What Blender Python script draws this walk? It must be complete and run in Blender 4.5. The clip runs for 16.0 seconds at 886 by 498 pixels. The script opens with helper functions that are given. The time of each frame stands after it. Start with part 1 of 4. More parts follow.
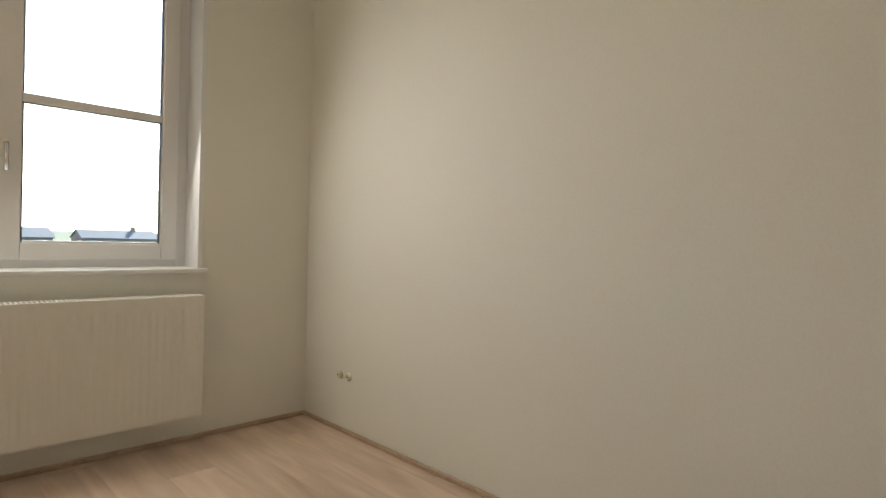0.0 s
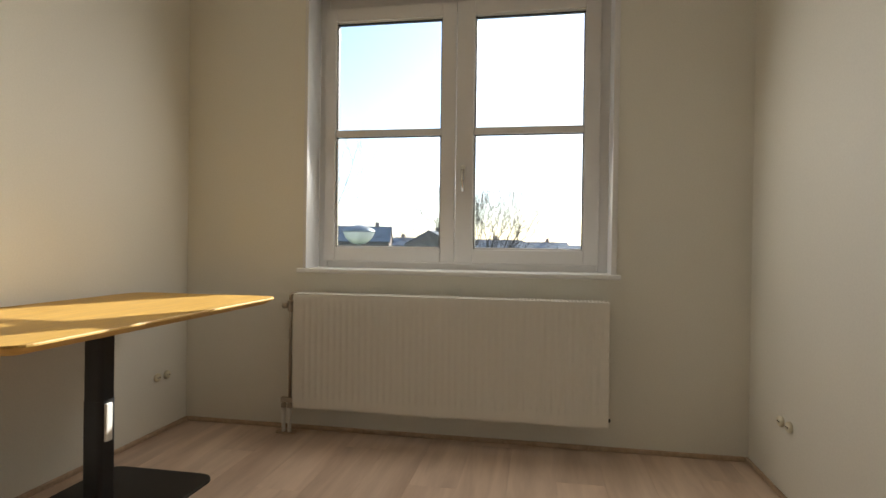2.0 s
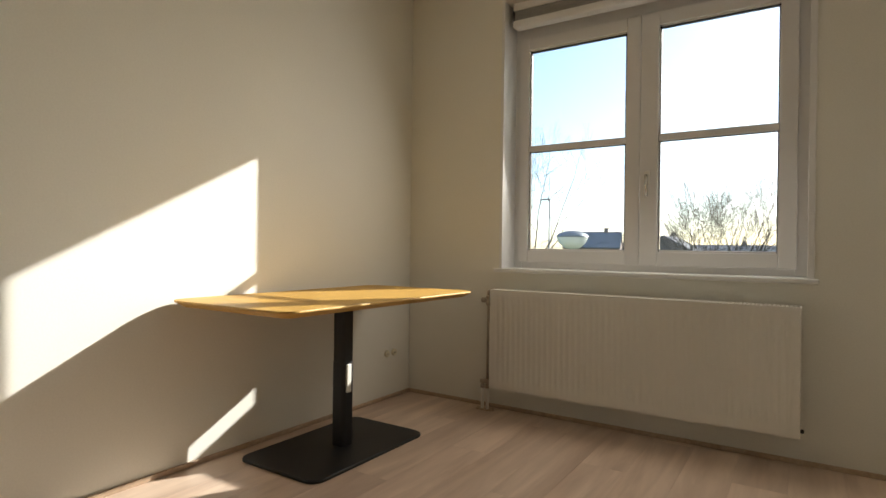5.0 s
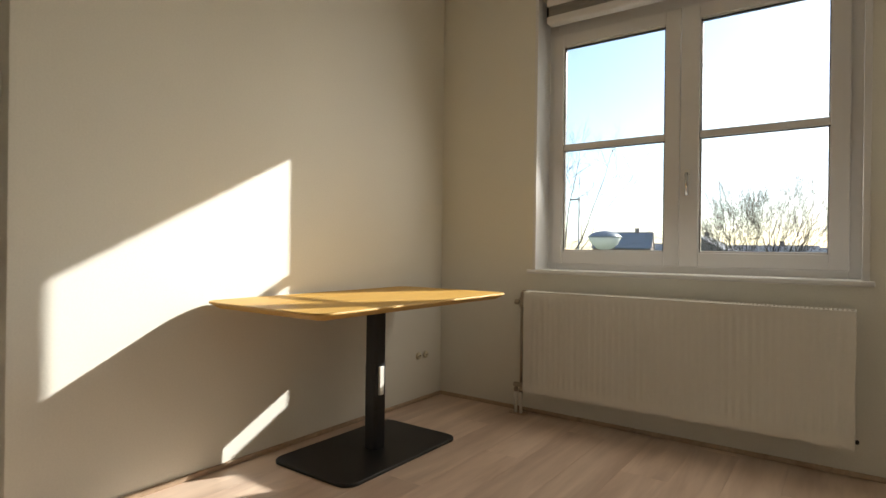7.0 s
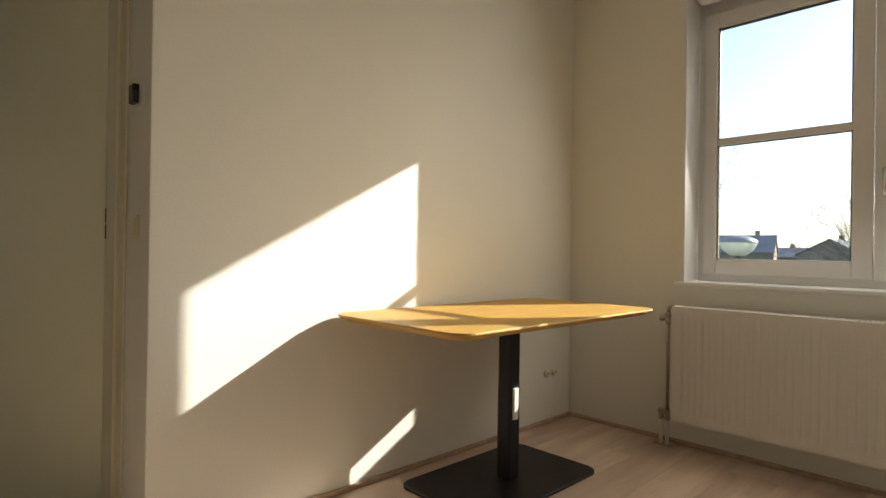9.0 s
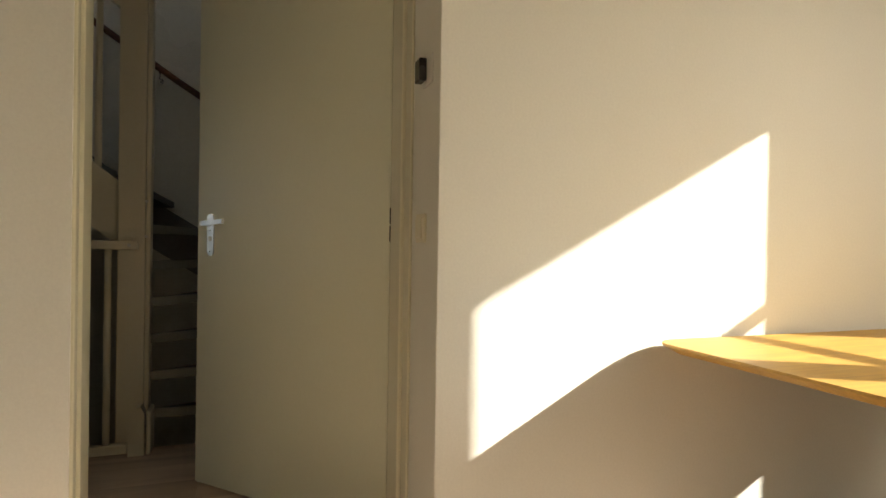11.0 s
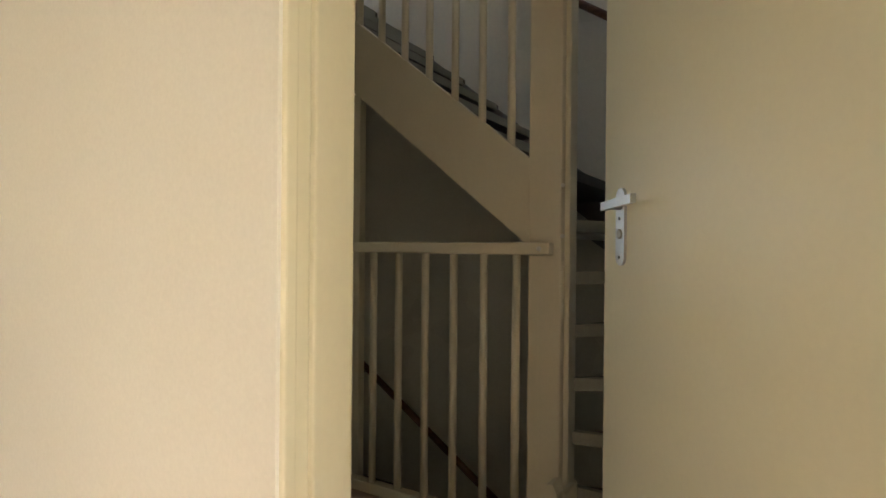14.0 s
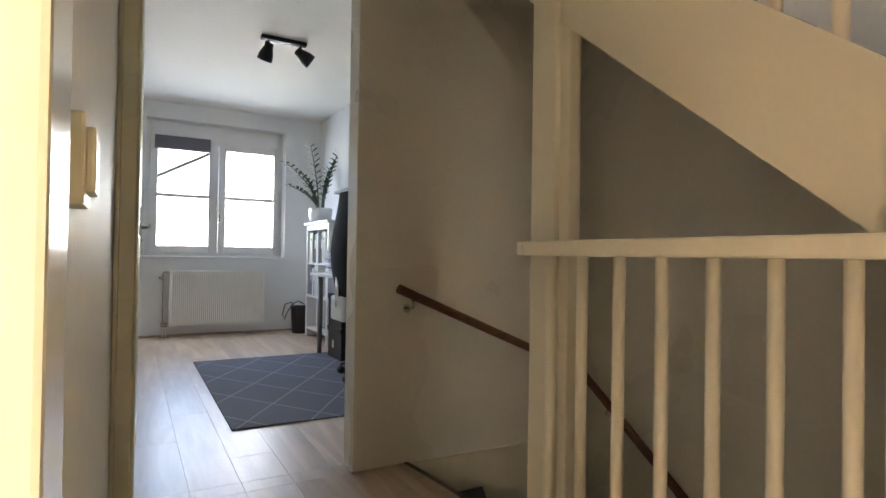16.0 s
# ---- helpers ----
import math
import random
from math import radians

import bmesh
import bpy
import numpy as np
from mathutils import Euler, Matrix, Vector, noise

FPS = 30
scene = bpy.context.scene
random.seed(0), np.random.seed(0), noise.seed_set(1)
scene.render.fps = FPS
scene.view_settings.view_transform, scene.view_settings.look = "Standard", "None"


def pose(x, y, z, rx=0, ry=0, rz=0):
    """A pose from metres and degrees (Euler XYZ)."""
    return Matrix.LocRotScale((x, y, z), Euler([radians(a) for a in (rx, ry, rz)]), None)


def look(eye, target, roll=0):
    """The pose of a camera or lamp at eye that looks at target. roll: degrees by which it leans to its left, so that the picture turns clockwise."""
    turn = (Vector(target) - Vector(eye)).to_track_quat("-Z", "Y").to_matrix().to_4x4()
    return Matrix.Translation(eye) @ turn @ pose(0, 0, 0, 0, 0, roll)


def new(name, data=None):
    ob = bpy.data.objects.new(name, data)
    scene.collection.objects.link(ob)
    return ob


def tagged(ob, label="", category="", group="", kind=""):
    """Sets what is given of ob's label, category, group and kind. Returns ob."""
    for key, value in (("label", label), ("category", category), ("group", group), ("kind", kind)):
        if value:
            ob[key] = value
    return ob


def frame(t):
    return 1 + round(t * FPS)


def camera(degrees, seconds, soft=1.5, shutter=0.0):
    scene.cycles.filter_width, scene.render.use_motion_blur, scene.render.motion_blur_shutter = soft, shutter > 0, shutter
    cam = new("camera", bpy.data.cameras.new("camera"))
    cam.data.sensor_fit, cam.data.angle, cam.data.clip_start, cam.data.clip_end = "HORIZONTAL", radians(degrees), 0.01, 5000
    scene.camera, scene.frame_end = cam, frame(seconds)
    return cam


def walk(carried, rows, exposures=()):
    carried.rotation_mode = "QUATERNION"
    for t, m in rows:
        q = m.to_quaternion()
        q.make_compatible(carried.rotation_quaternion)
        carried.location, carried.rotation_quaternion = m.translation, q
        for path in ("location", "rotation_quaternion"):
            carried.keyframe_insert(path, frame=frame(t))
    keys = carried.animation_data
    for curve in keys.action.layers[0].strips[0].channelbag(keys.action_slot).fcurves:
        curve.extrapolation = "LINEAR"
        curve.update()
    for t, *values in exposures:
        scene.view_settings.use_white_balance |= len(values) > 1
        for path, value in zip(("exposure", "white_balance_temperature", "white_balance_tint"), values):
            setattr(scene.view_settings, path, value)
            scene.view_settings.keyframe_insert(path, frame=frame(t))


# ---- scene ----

# ---- camera and walk ----
cam = camera(76.8, 16.0)

PATH = [
    (0, (1.117, -2.732, 0.986), (2.525, -1.311, 0.957), 1.7),
    (0.5, (1.15, -2.623, 0.995), (2.309, -0.993, 0.961), 2.0),
    (1, (1.451, -2.611, 0.961), (2.061, -0.706, 0.932), 1.3),
    (1.5, (1.65, -2.659, 0.927), (1.749, -0.662, 0.911), 0.9),
    (2, (1.848, -2.687, 0.947), (1.501, -0.717, 0.933), 0.8),
    (2.5, (1.952, -2.801, 0.929), (1.295, -0.912, 0.924), 0.8),
    (3, (2.066, -2.885, 0.937), (1.247, -1.06, 0.93), 0.8),
    (3.5, (2.128, -2.918, 0.935), (1.204, -1.145, 0.93), 0.8),
    (4, (2.167, -2.934, 0.932), (1.165, -1.203, 0.928), 0.8),
    (6.5, (2.147, -2.921, 0.934), (0.995, -1.286, 0.933), 0.7),
    (7, (2.12, -2.91, 0.934), (0.945, -1.291, 0.932), 0.7),
    (7.5, (2.092, -2.893, 0.944), (0.879, -1.303, 0.938), 0.7),
    (8, (2.037, -2.879, 0.946), (0.773, -1.328, 0.948), 0.6),
    (10.5, (1.473, -2.765, 0.974), (-0.319, -1.876, 0.962), 1.1),
    (11, (1.331, -2.744, 0.971), (-0.56, -2.093, 0.96), 0.9),
    (11.5, (1.168, -2.71, 0.961), (-0.797, -2.335, 0.955), 0.9),
    (12, (1.007, -2.679, 0.964), (-0.992, -2.61, 0.952), 0.7),
    (12.5, (0.771, -2.653, 0.957), (-1.216, -2.879, 0.954), 0.8),
    (13, (0.569, -2.6, 0.957), (-1.354, -3.152, 0.952), 0.7),
    (13.5, (0.385, -2.568, 0.956), (-1.448, -3.367, 0.953), 0.6),
    (14, (0.162, -2.59, 0.952), (-1.541, -3.639, 0.948), 0.5),
    (14.5, (-0.088, -2.658, 0.932), (-1.687, -3.859, 0.94), 0.9),
    (15, (-0.287, -2.732, 0.933), (-1.764, -4.081, 0.943), 0.7),
    (15.5, (-0.432, -2.798, 0.94), (-1.693, -4.349, 0.952), 0.8),
    (16, (-0.551, -2.904, 0.928), (-1.528, -4.649, 0.952), 0.9),
]

EXPOSURES = [
    (0.0, 1.9, 6300, 8), (0.6, 1.65, 6250, 8), (1.5, 1.42, 6250, 9), (2.5, 1.45, 6400, 9), (3.5, 1.4, 6500, 9), (8.0, 1.3, 6550, 9), (10.5, 1.78, 6950, 8), (11.0, 1.92, 6950, 8),
    (12.0, 2.2, 6900, 7), (12.5, 2.6, 6700, 6), (13.5, 2.95, 6500, 7), (14.0, 3.0, 6700, 9), (14.5, 3.05, 7300, 13), (15.0, 3.4, 7450, 14), (15.5, 3.95, 7350, 16), (16.0, 4.6, 6950, 18)]
walk(cam, [(t, look(e, a, r)) for t, e, a, r in PATH], EXPOSURES)

# ---- sky and sun ----
SUN_K = 1.79          # metres travelled along -y for each metre along -x
SUN_TAN = 0.475       # tangent of the sun's elevation
sun_dir = Vector((-1.0, -SUN_K, -SUN_TAN * math.hypot(1.0, SUN_K))).normalized()
elev = math.asin(-sun_dir.z)
azim = math.atan2(-sun_dir.x, -sun_dir.y)

world = bpy.data.worlds.new("world")
scene.world = world
world.use_nodes = True
wn = world.node_tree
sky = wn.nodes.new("ShaderNodeTexSky")
sky.sky_type = 'NISHITA'
sky.sun_disc = False
sky.sun_elevation = elev
sky.sun_rotation = azim
sky.air_density = 0.8
sky.dust_density = 1.0
wn.nodes["Background"].inputs["Strength"].default_value = 0.14
wn.links.new(sky.outputs[0], wn.nodes["Background"].inputs["Color"])

sun_data = bpy.data.lights.new("sun", 'SUN')
sun_data.energy = 3.4
sun_data.angle = radians(0.55)
sun_data.color = (1.0, 0.965, 0.89)
sun = new("sun", sun_data)
sun.matrix_world = look((0, 0, 30), Vector((0, 0, 30)) + sun_dir)



def window_light(name, power, x, y, z, width, height, tilt, turn, color):
    """Lamp added for sky light in a window opening, facing into the room."""
    data = bpy.data.lights.new(name, 'AREA')
    data.shape = 'RECTANGLE'
    data.size, data.size_y = width, height
    data.energy = power
    data.color = color
    ob = new(name, data)
    ob.matrix_world = pose(x, y, z, 90 - tilt, 0, turn)
    return ob


window_light("sky_lamp_first_room", 3.6, 1.41, -0.02, 1.55, 1.35, 0.60, 22, 180, (1.0, 0.93, 0.82))
window_light("sky_lamp_second_room", 0.9, -1.42, -9.68, 1.60, 1.35, 0.60, 12, 0, (0.68, 0.83, 1.0))

# ---- materials ----


def mat(name, color, rough=0.6, metal=0.0, grain=0.04, size=60.0, bump=0.0, patch=0.05, patch_size=1.5, spec=0.5, per_object=0.0):
    """A painted or plain surface: fine grain, large soft variation, fine relief."""
    m = bpy.data.materials.new(name)
    m.use_nodes = True
    nt = m.node_tree
    b = nt.nodes["Principled BSDF"]
    tc = nt.nodes.new("ShaderNodeTexCoord")
    fine = nt.nodes.new("ShaderNodeTexNoise")
    fine.inputs["Scale"].default_value, fine.inputs["Detail"].default_value = size, 4
    wide = nt.nodes.new("ShaderNodeTexNoise")
    wide.inputs["Scale"].default_value, wide.inputs["Detail"].default_value = patch_size, 3
    for n in (fine, wide):
        nt.links.new(tc.outputs["Object"], n.inputs["Vector"])

    def scaled(sock, amount):
        r = nt.nodes.new("ShaderNodeMapRange")
        r.inputs["From Min"].default_value, r.inputs["From Max"].default_value = 0.25, 0.75
        r.inputs["To Min"].default_value, r.inputs["To Max"].default_value = 1 - amount, 1 + amount
        nt.links.new(sock, r.inputs["Value"])
        return r.outputs[0]

    def times(p, q):
        n = nt.nodes.new("ShaderNodeMath")
        n.operation = 'MULTIPLY'
        nt.links.new(p, n.inputs[0])
        nt.links.new(q, n.inputs[1])
        return n.outputs[0]
    value = times(scaled(fine.outputs[0], grain), scaled(wide.outputs[0], patch))
    if per_object:
        info = nt.nodes.new("ShaderNodeObjectInfo")
        r = nt.nodes.new("ShaderNodeMapRange")
        r.inputs["To Min"].default_value, r.inputs["To Max"].default_value = 1 - per_object, 1 + per_object
        nt.links.new(info.outputs["Random"], r.inputs["Value"])
        value = times(value, r.outputs[0])
    mul = nt.nodes.new("ShaderNodeVectorMath")
    mul.operation = 'SCALE'
    mul.inputs[0].default_value = color
    nt.links.new(value, mul.inputs["Scale"])
    nt.links.new(mul.outputs[0], b.inputs["Base Color"])
    b.inputs["Metallic"].default_value = metal
    b.inputs["Specular IOR Level"].default_value = spec
    rr = nt.nodes.new("ShaderNodeMapRange")
    rr.inputs["From Min"].default_value, rr.inputs["From Max"].default_value = 0.3, 0.7
    rr.inputs["To Min"].default_value, rr.inputs["To Max"].default_value = max(0.03, rough - 0.06), min(1, rough + 0.06)
    nt.links.new(wide.outputs[0], rr.inputs["Value"])
    nt.links.new(rr.outputs[0], b.inputs["Roughness"])
    if bump:
        bp = nt.nodes.new("ShaderNodeBump")
        bp.inputs["Strength"].default_value, bp.inputs["Distance"].default_value = bump, 0.002
        nt.links.new(fine.outputs[0], bp.inputs["Height"])
        nt.links.new(bp.outputs[0], b.inputs["Normal"])
    return m


def wood(name, dark, light, rough=0.42, along=(14.0, 0.9, 14.0), ring=3.0, per_object=0.14, bump=0.15):
    """Wood with grain drawn out along one axis and a tone of its own for each board."""
    m = bpy.data.materials.new(name)
    m.use_nodes = True
    nt = m.node_tree
    b = nt.nodes["Principled BSDF"]
    tc = nt.nodes.new("ShaderNodeTexCoord")
    info = nt.nodes.new("ShaderNodeObjectInfo")
    mp = nt.nodes.new("ShaderNodeMapping")
    mp.inputs["Scale"].default_value = along
    off = nt.nodes.new("ShaderNodeVectorMath")
    off.operation = 'MULTIPLY_ADD'
    off.inputs[1].default_value = (31.0, 17.0, 7.0)
    nt.links.new(info.outputs["Random"], off.inputs[0])
    nt.links.new(tc.outputs["Object"], off.inputs[2])
    nt.links.new(off.outputs[0], mp.inputs["Vector"])
    n1 = nt.nodes.new("ShaderNodeTexNoise")
    n1.inputs["Scale"].default_value, n1.inputs["Detail"].default_value, n1.inputs["Distortion"].default_value = ring, 6, 1.2
    n2 = nt.nodes.new("ShaderNodeTexNoise")
    n2.inputs["Scale"].default_value, n2.inputs["Detail"].default_value = ring * 9, 3
    nt.links.new(mp.outputs[0], n1.inputs["Vector"])
    nt.links.new(mp.outputs[0], n2.inputs["Vector"])
    mix = nt.nodes.new("ShaderNodeMath")
    mix.operation = 'MULTIPLY_ADD'
    mix.inputs[1].default_value = 0.16
    nt.links.new(n2.outputs[0], mix.inputs[0])
    nt.links.new(n1.outputs[0], mix.inputs[2])
    ramp = nt.nodes.new("ShaderNodeValToRGB")
    ramp.color_ramp.elements[0].position, ramp.color_ramp.elements[0].color = 0.36, (*dark, 1)
    ramp.color_ramp.elements[1].position, ramp.color_ramp.elements[1].color = 0.76, (*light, 1)
    nt.links.new(mix.outputs[0], ramp.inputs[0])
    r = nt.nodes.new("ShaderNodeMapRange")
    r.inputs["To Min"].default_value, r.inputs["To Max"].default_value = 1 - per_object, 1 + per_object
    nt.links.new(info.outputs["Random"], r.inputs["Value"])
    mul = nt.nodes.new("ShaderNodeVectorMath")
    mul.operation = 'SCALE'
    nt.links.new(ramp.outputs[0], mul.inputs[0])
    nt.links.new(r.outputs[0], mul.inputs["Scale"])
    nt.links.new(mul.outputs[0], b.inputs["Base Color"])
    rr = nt.nodes.new("ShaderNodeMapRange")
    rr.inputs["To Min"].default_value, rr.inputs["To Max"].default_value = rough - 0.1, rough + 0.1
    nt.links.new(n1.outputs[0], rr.inputs["Value"])
    nt.links.new(rr.outputs[0], b.inputs["Roughness"])
    bp = nt.nodes.new("ShaderNodeBump")
    bp.inputs["Strength"].default_value, bp.inputs["Distance"].default_value = bump, 0.001
    nt.links.new(mix.outputs[0], bp.inputs["Height"])
    nt.links.new(bp.outputs[0], b.inputs["Normal"])
    return m


def glass_material():
    m = bpy.data.materials.new("window_glass")
    m.use_nodes = True
    nt = m.node_tree
    nt.nodes.remove(nt.nodes["Principled BSDF"])
    out = nt.nodes["Material Output"]
    tr = nt.nodes.new("ShaderNodeBsdfTransparent")
    tr.inputs[0].default_value = (0.93, 0.96, 0.96, 1)
    gl = nt.nodes.new("ShaderNodeBsdfGlossy")
    gl.inputs["Roughness"].default_value = 0.02
    fr = nt.nodes.new("ShaderNodeFresnel")
    fr.inputs[0].default_value = 1.45
    mx = nt.nodes.new("ShaderNodeMixShader")
    nt.links.new(fr.outputs[0], mx.inputs[0])
    nt.links.new(tr.outputs[0], mx.inputs[1])
    nt.links.new(gl.outputs[0], mx.inputs[2])
    nt.links.new(mx.outputs[0], out.inputs[0])
    return m


def rug_material():
    """Grey woven rug with thin light lozenge lines."""
    m = mat("rug_weave", (0.15, 0.15, 0.18), 0.95, grain=0.35, size=260, bump=0.6, patch=0.1, patch_size=4)
    nt = m.node_tree
    b = nt.nodes["Principled BSDF"]
    base = b.inputs["Base Color"].links[0].from_socket
    tc = nt.nodes.new("ShaderNodeTexCoord")
    sep = nt.nodes.new("ShaderNodeSeparateXYZ")
    nt.links.new(tc.outputs["Object"], sep.inputs[0])

    def math_node(op, p, q, r=None):
        n = nt.nodes.new("ShaderNodeMath")
        n.operation = op
        for i, v in enumerate((p, q, r)):
            if v is None:
                continue
            if isinstance(v, float):
                n.inputs[i].default_value = v
            else:
                nt.links.new(v, n.inputs[i])
        return n.outputs[0]
    u = math_node('DIVIDE', sep.outputs["X"], 0.40)
    v = math_node('DIVIDE', sep.outputs["Y"], 0.60)
    lines = []
    for op in ('ADD', 'SUBTRACT'):
        w = math_node(op, u, v)
        w = math_node('PINGPONG', w, 0.5)
        lines.append(math_node('LESS_THAN', w, 0.017))
    hit = math_node('MAXIMUM', lines[0], lines[1])
    mx = nt.nodes.new("ShaderNodeMix")
    mx.data_type = 'RGBA'
    mx.inputs["B"].default_value = (0.30, 0.31, 0.34, 1)
    for sock in mx.inputs:
        if sock.name == "B" and sock.type == 'RGBA':
            sock.default_value = (0.30, 0.31, 0.34, 1)
        if sock.name == "A" and sock.type == 'RGBA':
            nt.links.new(base, sock)
    nt.links.new(hit, mx.inputs[0])
    for sock in mx.outputs:
        if sock.type == 'RGBA':
            nt.links.new(sock, b.inputs["Base Color"])
    return m


CREAM_WALL = mat("cream_wall_paint", (0.82, 0.80, 0.725), 0.62, grain=0.03, size=140, bump=0.12, patch=0.02, patch_size=1.2)
WHITE_WALL = mat("white_wall_paint", (0.80, 0.80, 0.79), 0.65, grain=0.03, size=140, bump=0.12, patch=0.02)
CEIL = mat("ceiling_paint", (0.82, 0.80, 0.76), 0.8, grain=0.03, size=90, bump=0.2, patch=0.02)
CREAM_GLOSS = mat("cream_gloss_paint", (0.79, 0.72, 0.53), 0.30, grain=0.015, size=80, bump=0.03, patch=0.03)
GLOSS_WALL = mat("cream_gloss_wall", (0.82, 0.77, 0.62), 0.6, grain=0.02, size=30, bump=0.03, patch=0.03, spec=0.25)
FRAME_PAINT = mat("cream_frame_paint", (0.78, 0.735, 0.56), 0.24, grain=0.015, size=80, bump=0.02, patch=0.02)
DOOR_PAINT = mat("door_paint", (0.775, 0.755, 0.58), 0.36, grain=0.015, size=90, bump=0.03, patch=0.03)
STAIR_PAINT = mat("stair_paint", (0.79, 0.725, 0.56), 0.38, grain=0.02, size=70, bump=0.04, patch=0.05)
WELL_WALL = mat("stairwell_plaster", (0.84, 0.80, 0.70), 0.3, grain=0.03, size=60, bump=0.05, patch=0.04)
WHITE_PVC = mat("white_window_paint", (0.80, 0.79, 0.78), 0.35, grain=0.01, size=60, patch=0.02)
WHITE_ENAMEL = mat("radiator_enamel", (0.82, 0.80, 0.74), 0.33, grain=0.01, size=50, patch=0.02)
WHITE_PLASTIC = mat("white_plastic", (0.80, 0.78, 0.72), 0.35, grain=0.01, patch=0.01)
CREAM_PLASTIC = mat("cream_plastic", (0.78, 0.72, 0.55), 0.35, grain=0.01, patch=0.01)
BLACK_STEEL = mat("black_powder_coat", (0.009, 0.009, 0.010), 0.5, grain=0.15, size=400, bump=0.15, patch=0.1)
BLACK_PLASTIC = mat("black_plastic", (0.015, 0.015, 0.016), 0.4, grain=0.05, patch=0.05)
BLACK_FABRIC = mat("black_mesh_fabric", (0.012, 0.012, 0.014), 0.9, grain=0.3, size=500, bump=0.5, patch=0.1)
CHROME = mat("chrome", (0.70, 0.70, 0.70), 0.16, metal=1.0, grain=0.02, patch=0.03)
BRASS_PIPE = mat("dull_nickel_pipe", (0.46, 0.40, 0.33), 0.36, metal=1.0, grain=0.05, patch=0.1, patch_size=8)
ALU = mat("satin_aluminium", (0.58, 0.59, 0.61), 0.34, metal=0.85, grain=0.04, size=300, patch=0.02)
DARK_SCREEN = mat("thermostat_dark", (0.03, 0.022, 0.02), 0.25, grain=0.03, patch=0.02)
GREY_BLIND = mat("grey_blind_fabric", (0.30, 0.29, 0.27), 0.9, grain=0.12, size=300, bump=0.3, patch=0.03)
DARK_BLIND = mat("dark_blind_fabric", (0.16, 0.16, 0.19), 0.9, grain=0.12, size=300, bump=0.3, patch=0.03)
STRING_GREY = mat("grey_string_paint", (0.27, 0.25, 0.23), 0.5, grain=0.08, size=60, bump=0.05, patch=0.08)
TREAD_DARK = mat("dark_stair_tread", (0.115, 0.10, 0.088), 0.6, grain=0.25, size=120, bump=0.3, patch=0.15)
TREAD_EDGE = mat("grey_stair_nosing", (0.34, 0.33, 0.27), 0.5, grain=0.08, size=120, bump=0.1, patch=0.08)
RISER = mat("stair_riser_paint", (0.50, 0.44, 0.34), 0.5, grain=0.05, size=80, bump=0.05, patch=0.08)
PAPER = mat("white_paper", (0.78, 0.78, 0.78), 0.8, grain=0.03, patch=0.02)
BLUE_BINDER = mat("blue_binder_card", (0.16, 0.17, 0.34), 0.6, grain=0.05, patch=0.05)
CARD = mat("cream_card", (0.66, 0.63, 0.54), 0.75, grain=0.05, patch=0.04)
LACQUER = mat("white_furniture_lacquer", (0.78, 0.78, 0.77), 0.38, grain=0.01, patch=0.02)
POT = mat("white_glazed_pot", (0.72, 0.73, 0.75), 0.28, grain=0.02, patch=0.03)
SOIL = mat("potting_soil", (0.03, 0.022, 0.015), 0.95, grain=0.5, size=200, bump=1.0)
LEAF = mat("glossy_dark_leaf", (0.022, 0.045, 0.018), 0.35, grain=0.2, size=30, patch=0.2, patch_size=12)
BARK = mat("grey_brown_bark", (0.11, 0.085, 0.065), 0.9, grain=0.3, size=14, bump=0.6, patch=0.2)
BUD = mat("spring_buds", (0.13, 0.11, 0.07), 0.9, grain=0.2, size=8, patch=0.2)
GRASS = mat("grass_ground", (0.06, 0.085, 0.03), 0.95, grain=0.35, size=1.5, bump=0.4, patch=0.3, patch_size=0.05)
ASPHALT = mat("asphalt", (0.06, 0.06, 0.06), 0.9, grain=0.25, size=30, bump=0.4, patch=0.15, patch_size=0.4)
FACADE = mat("pale_facade", (0.74, 0.74, 0.74), 0.85, grain=0.06, size=8, bump=0.2, patch=0.06, patch_size=0.4)
# Far brick and roof tones lifted paler to stand in for haze.
BRICK_FAR = mat("brown_brick_facade", (0.34, 0.25, 0.20), 0.9, grain=0.15, size=9, bump=0.2, patch=0.1, patch_size=0.4)
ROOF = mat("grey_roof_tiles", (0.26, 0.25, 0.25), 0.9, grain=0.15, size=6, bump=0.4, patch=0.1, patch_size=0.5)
LAMP_GLASS = mat("opal_lamp_glass", (0.80, 0.80, 0.76), 0.3, grain=0.01, patch=0.02)
GREY_METAL = mat("grey_galvanised", (0.30, 0.31, 0.32), 0.5, metal=0.6, grain=0.06, patch=0.05)
OAK_FLOOR = wood("pale_oak_laminate", (0.52, 0.375, 0.285), (0.76, 0.595, 0.465), 0.36, along=(4.5, 0.5, 4.5), ring=1.8, per_object=0.07)
OAK_TOP = wood("oak_table_veneer", (0.46, 0.26, 0.055), (0.62, 0.38, 0.09), 0.5, along=(16.0, 1.0, 16.0), ring=3.0, per_object=0.02)
OAK_STRIP = wood("oak_skirting", (0.40, 0.285, 0.19), (0.54, 0.40, 0.28), 0.5, along=(20.0, 20.0, 20.0), ring=1.0, per_object=0.05)
RAIL_WOOD = wood("brown_hardwood_rail", (0.10, 0.038, 0.018), (0.20, 0.085, 0.04), 0.32, along=(3.0, 3.0, 20.0), ring=3.0, per_object=0.03)
GLASS = glass_material()
RUG = rug_material()

# ---- mesh helpers ----


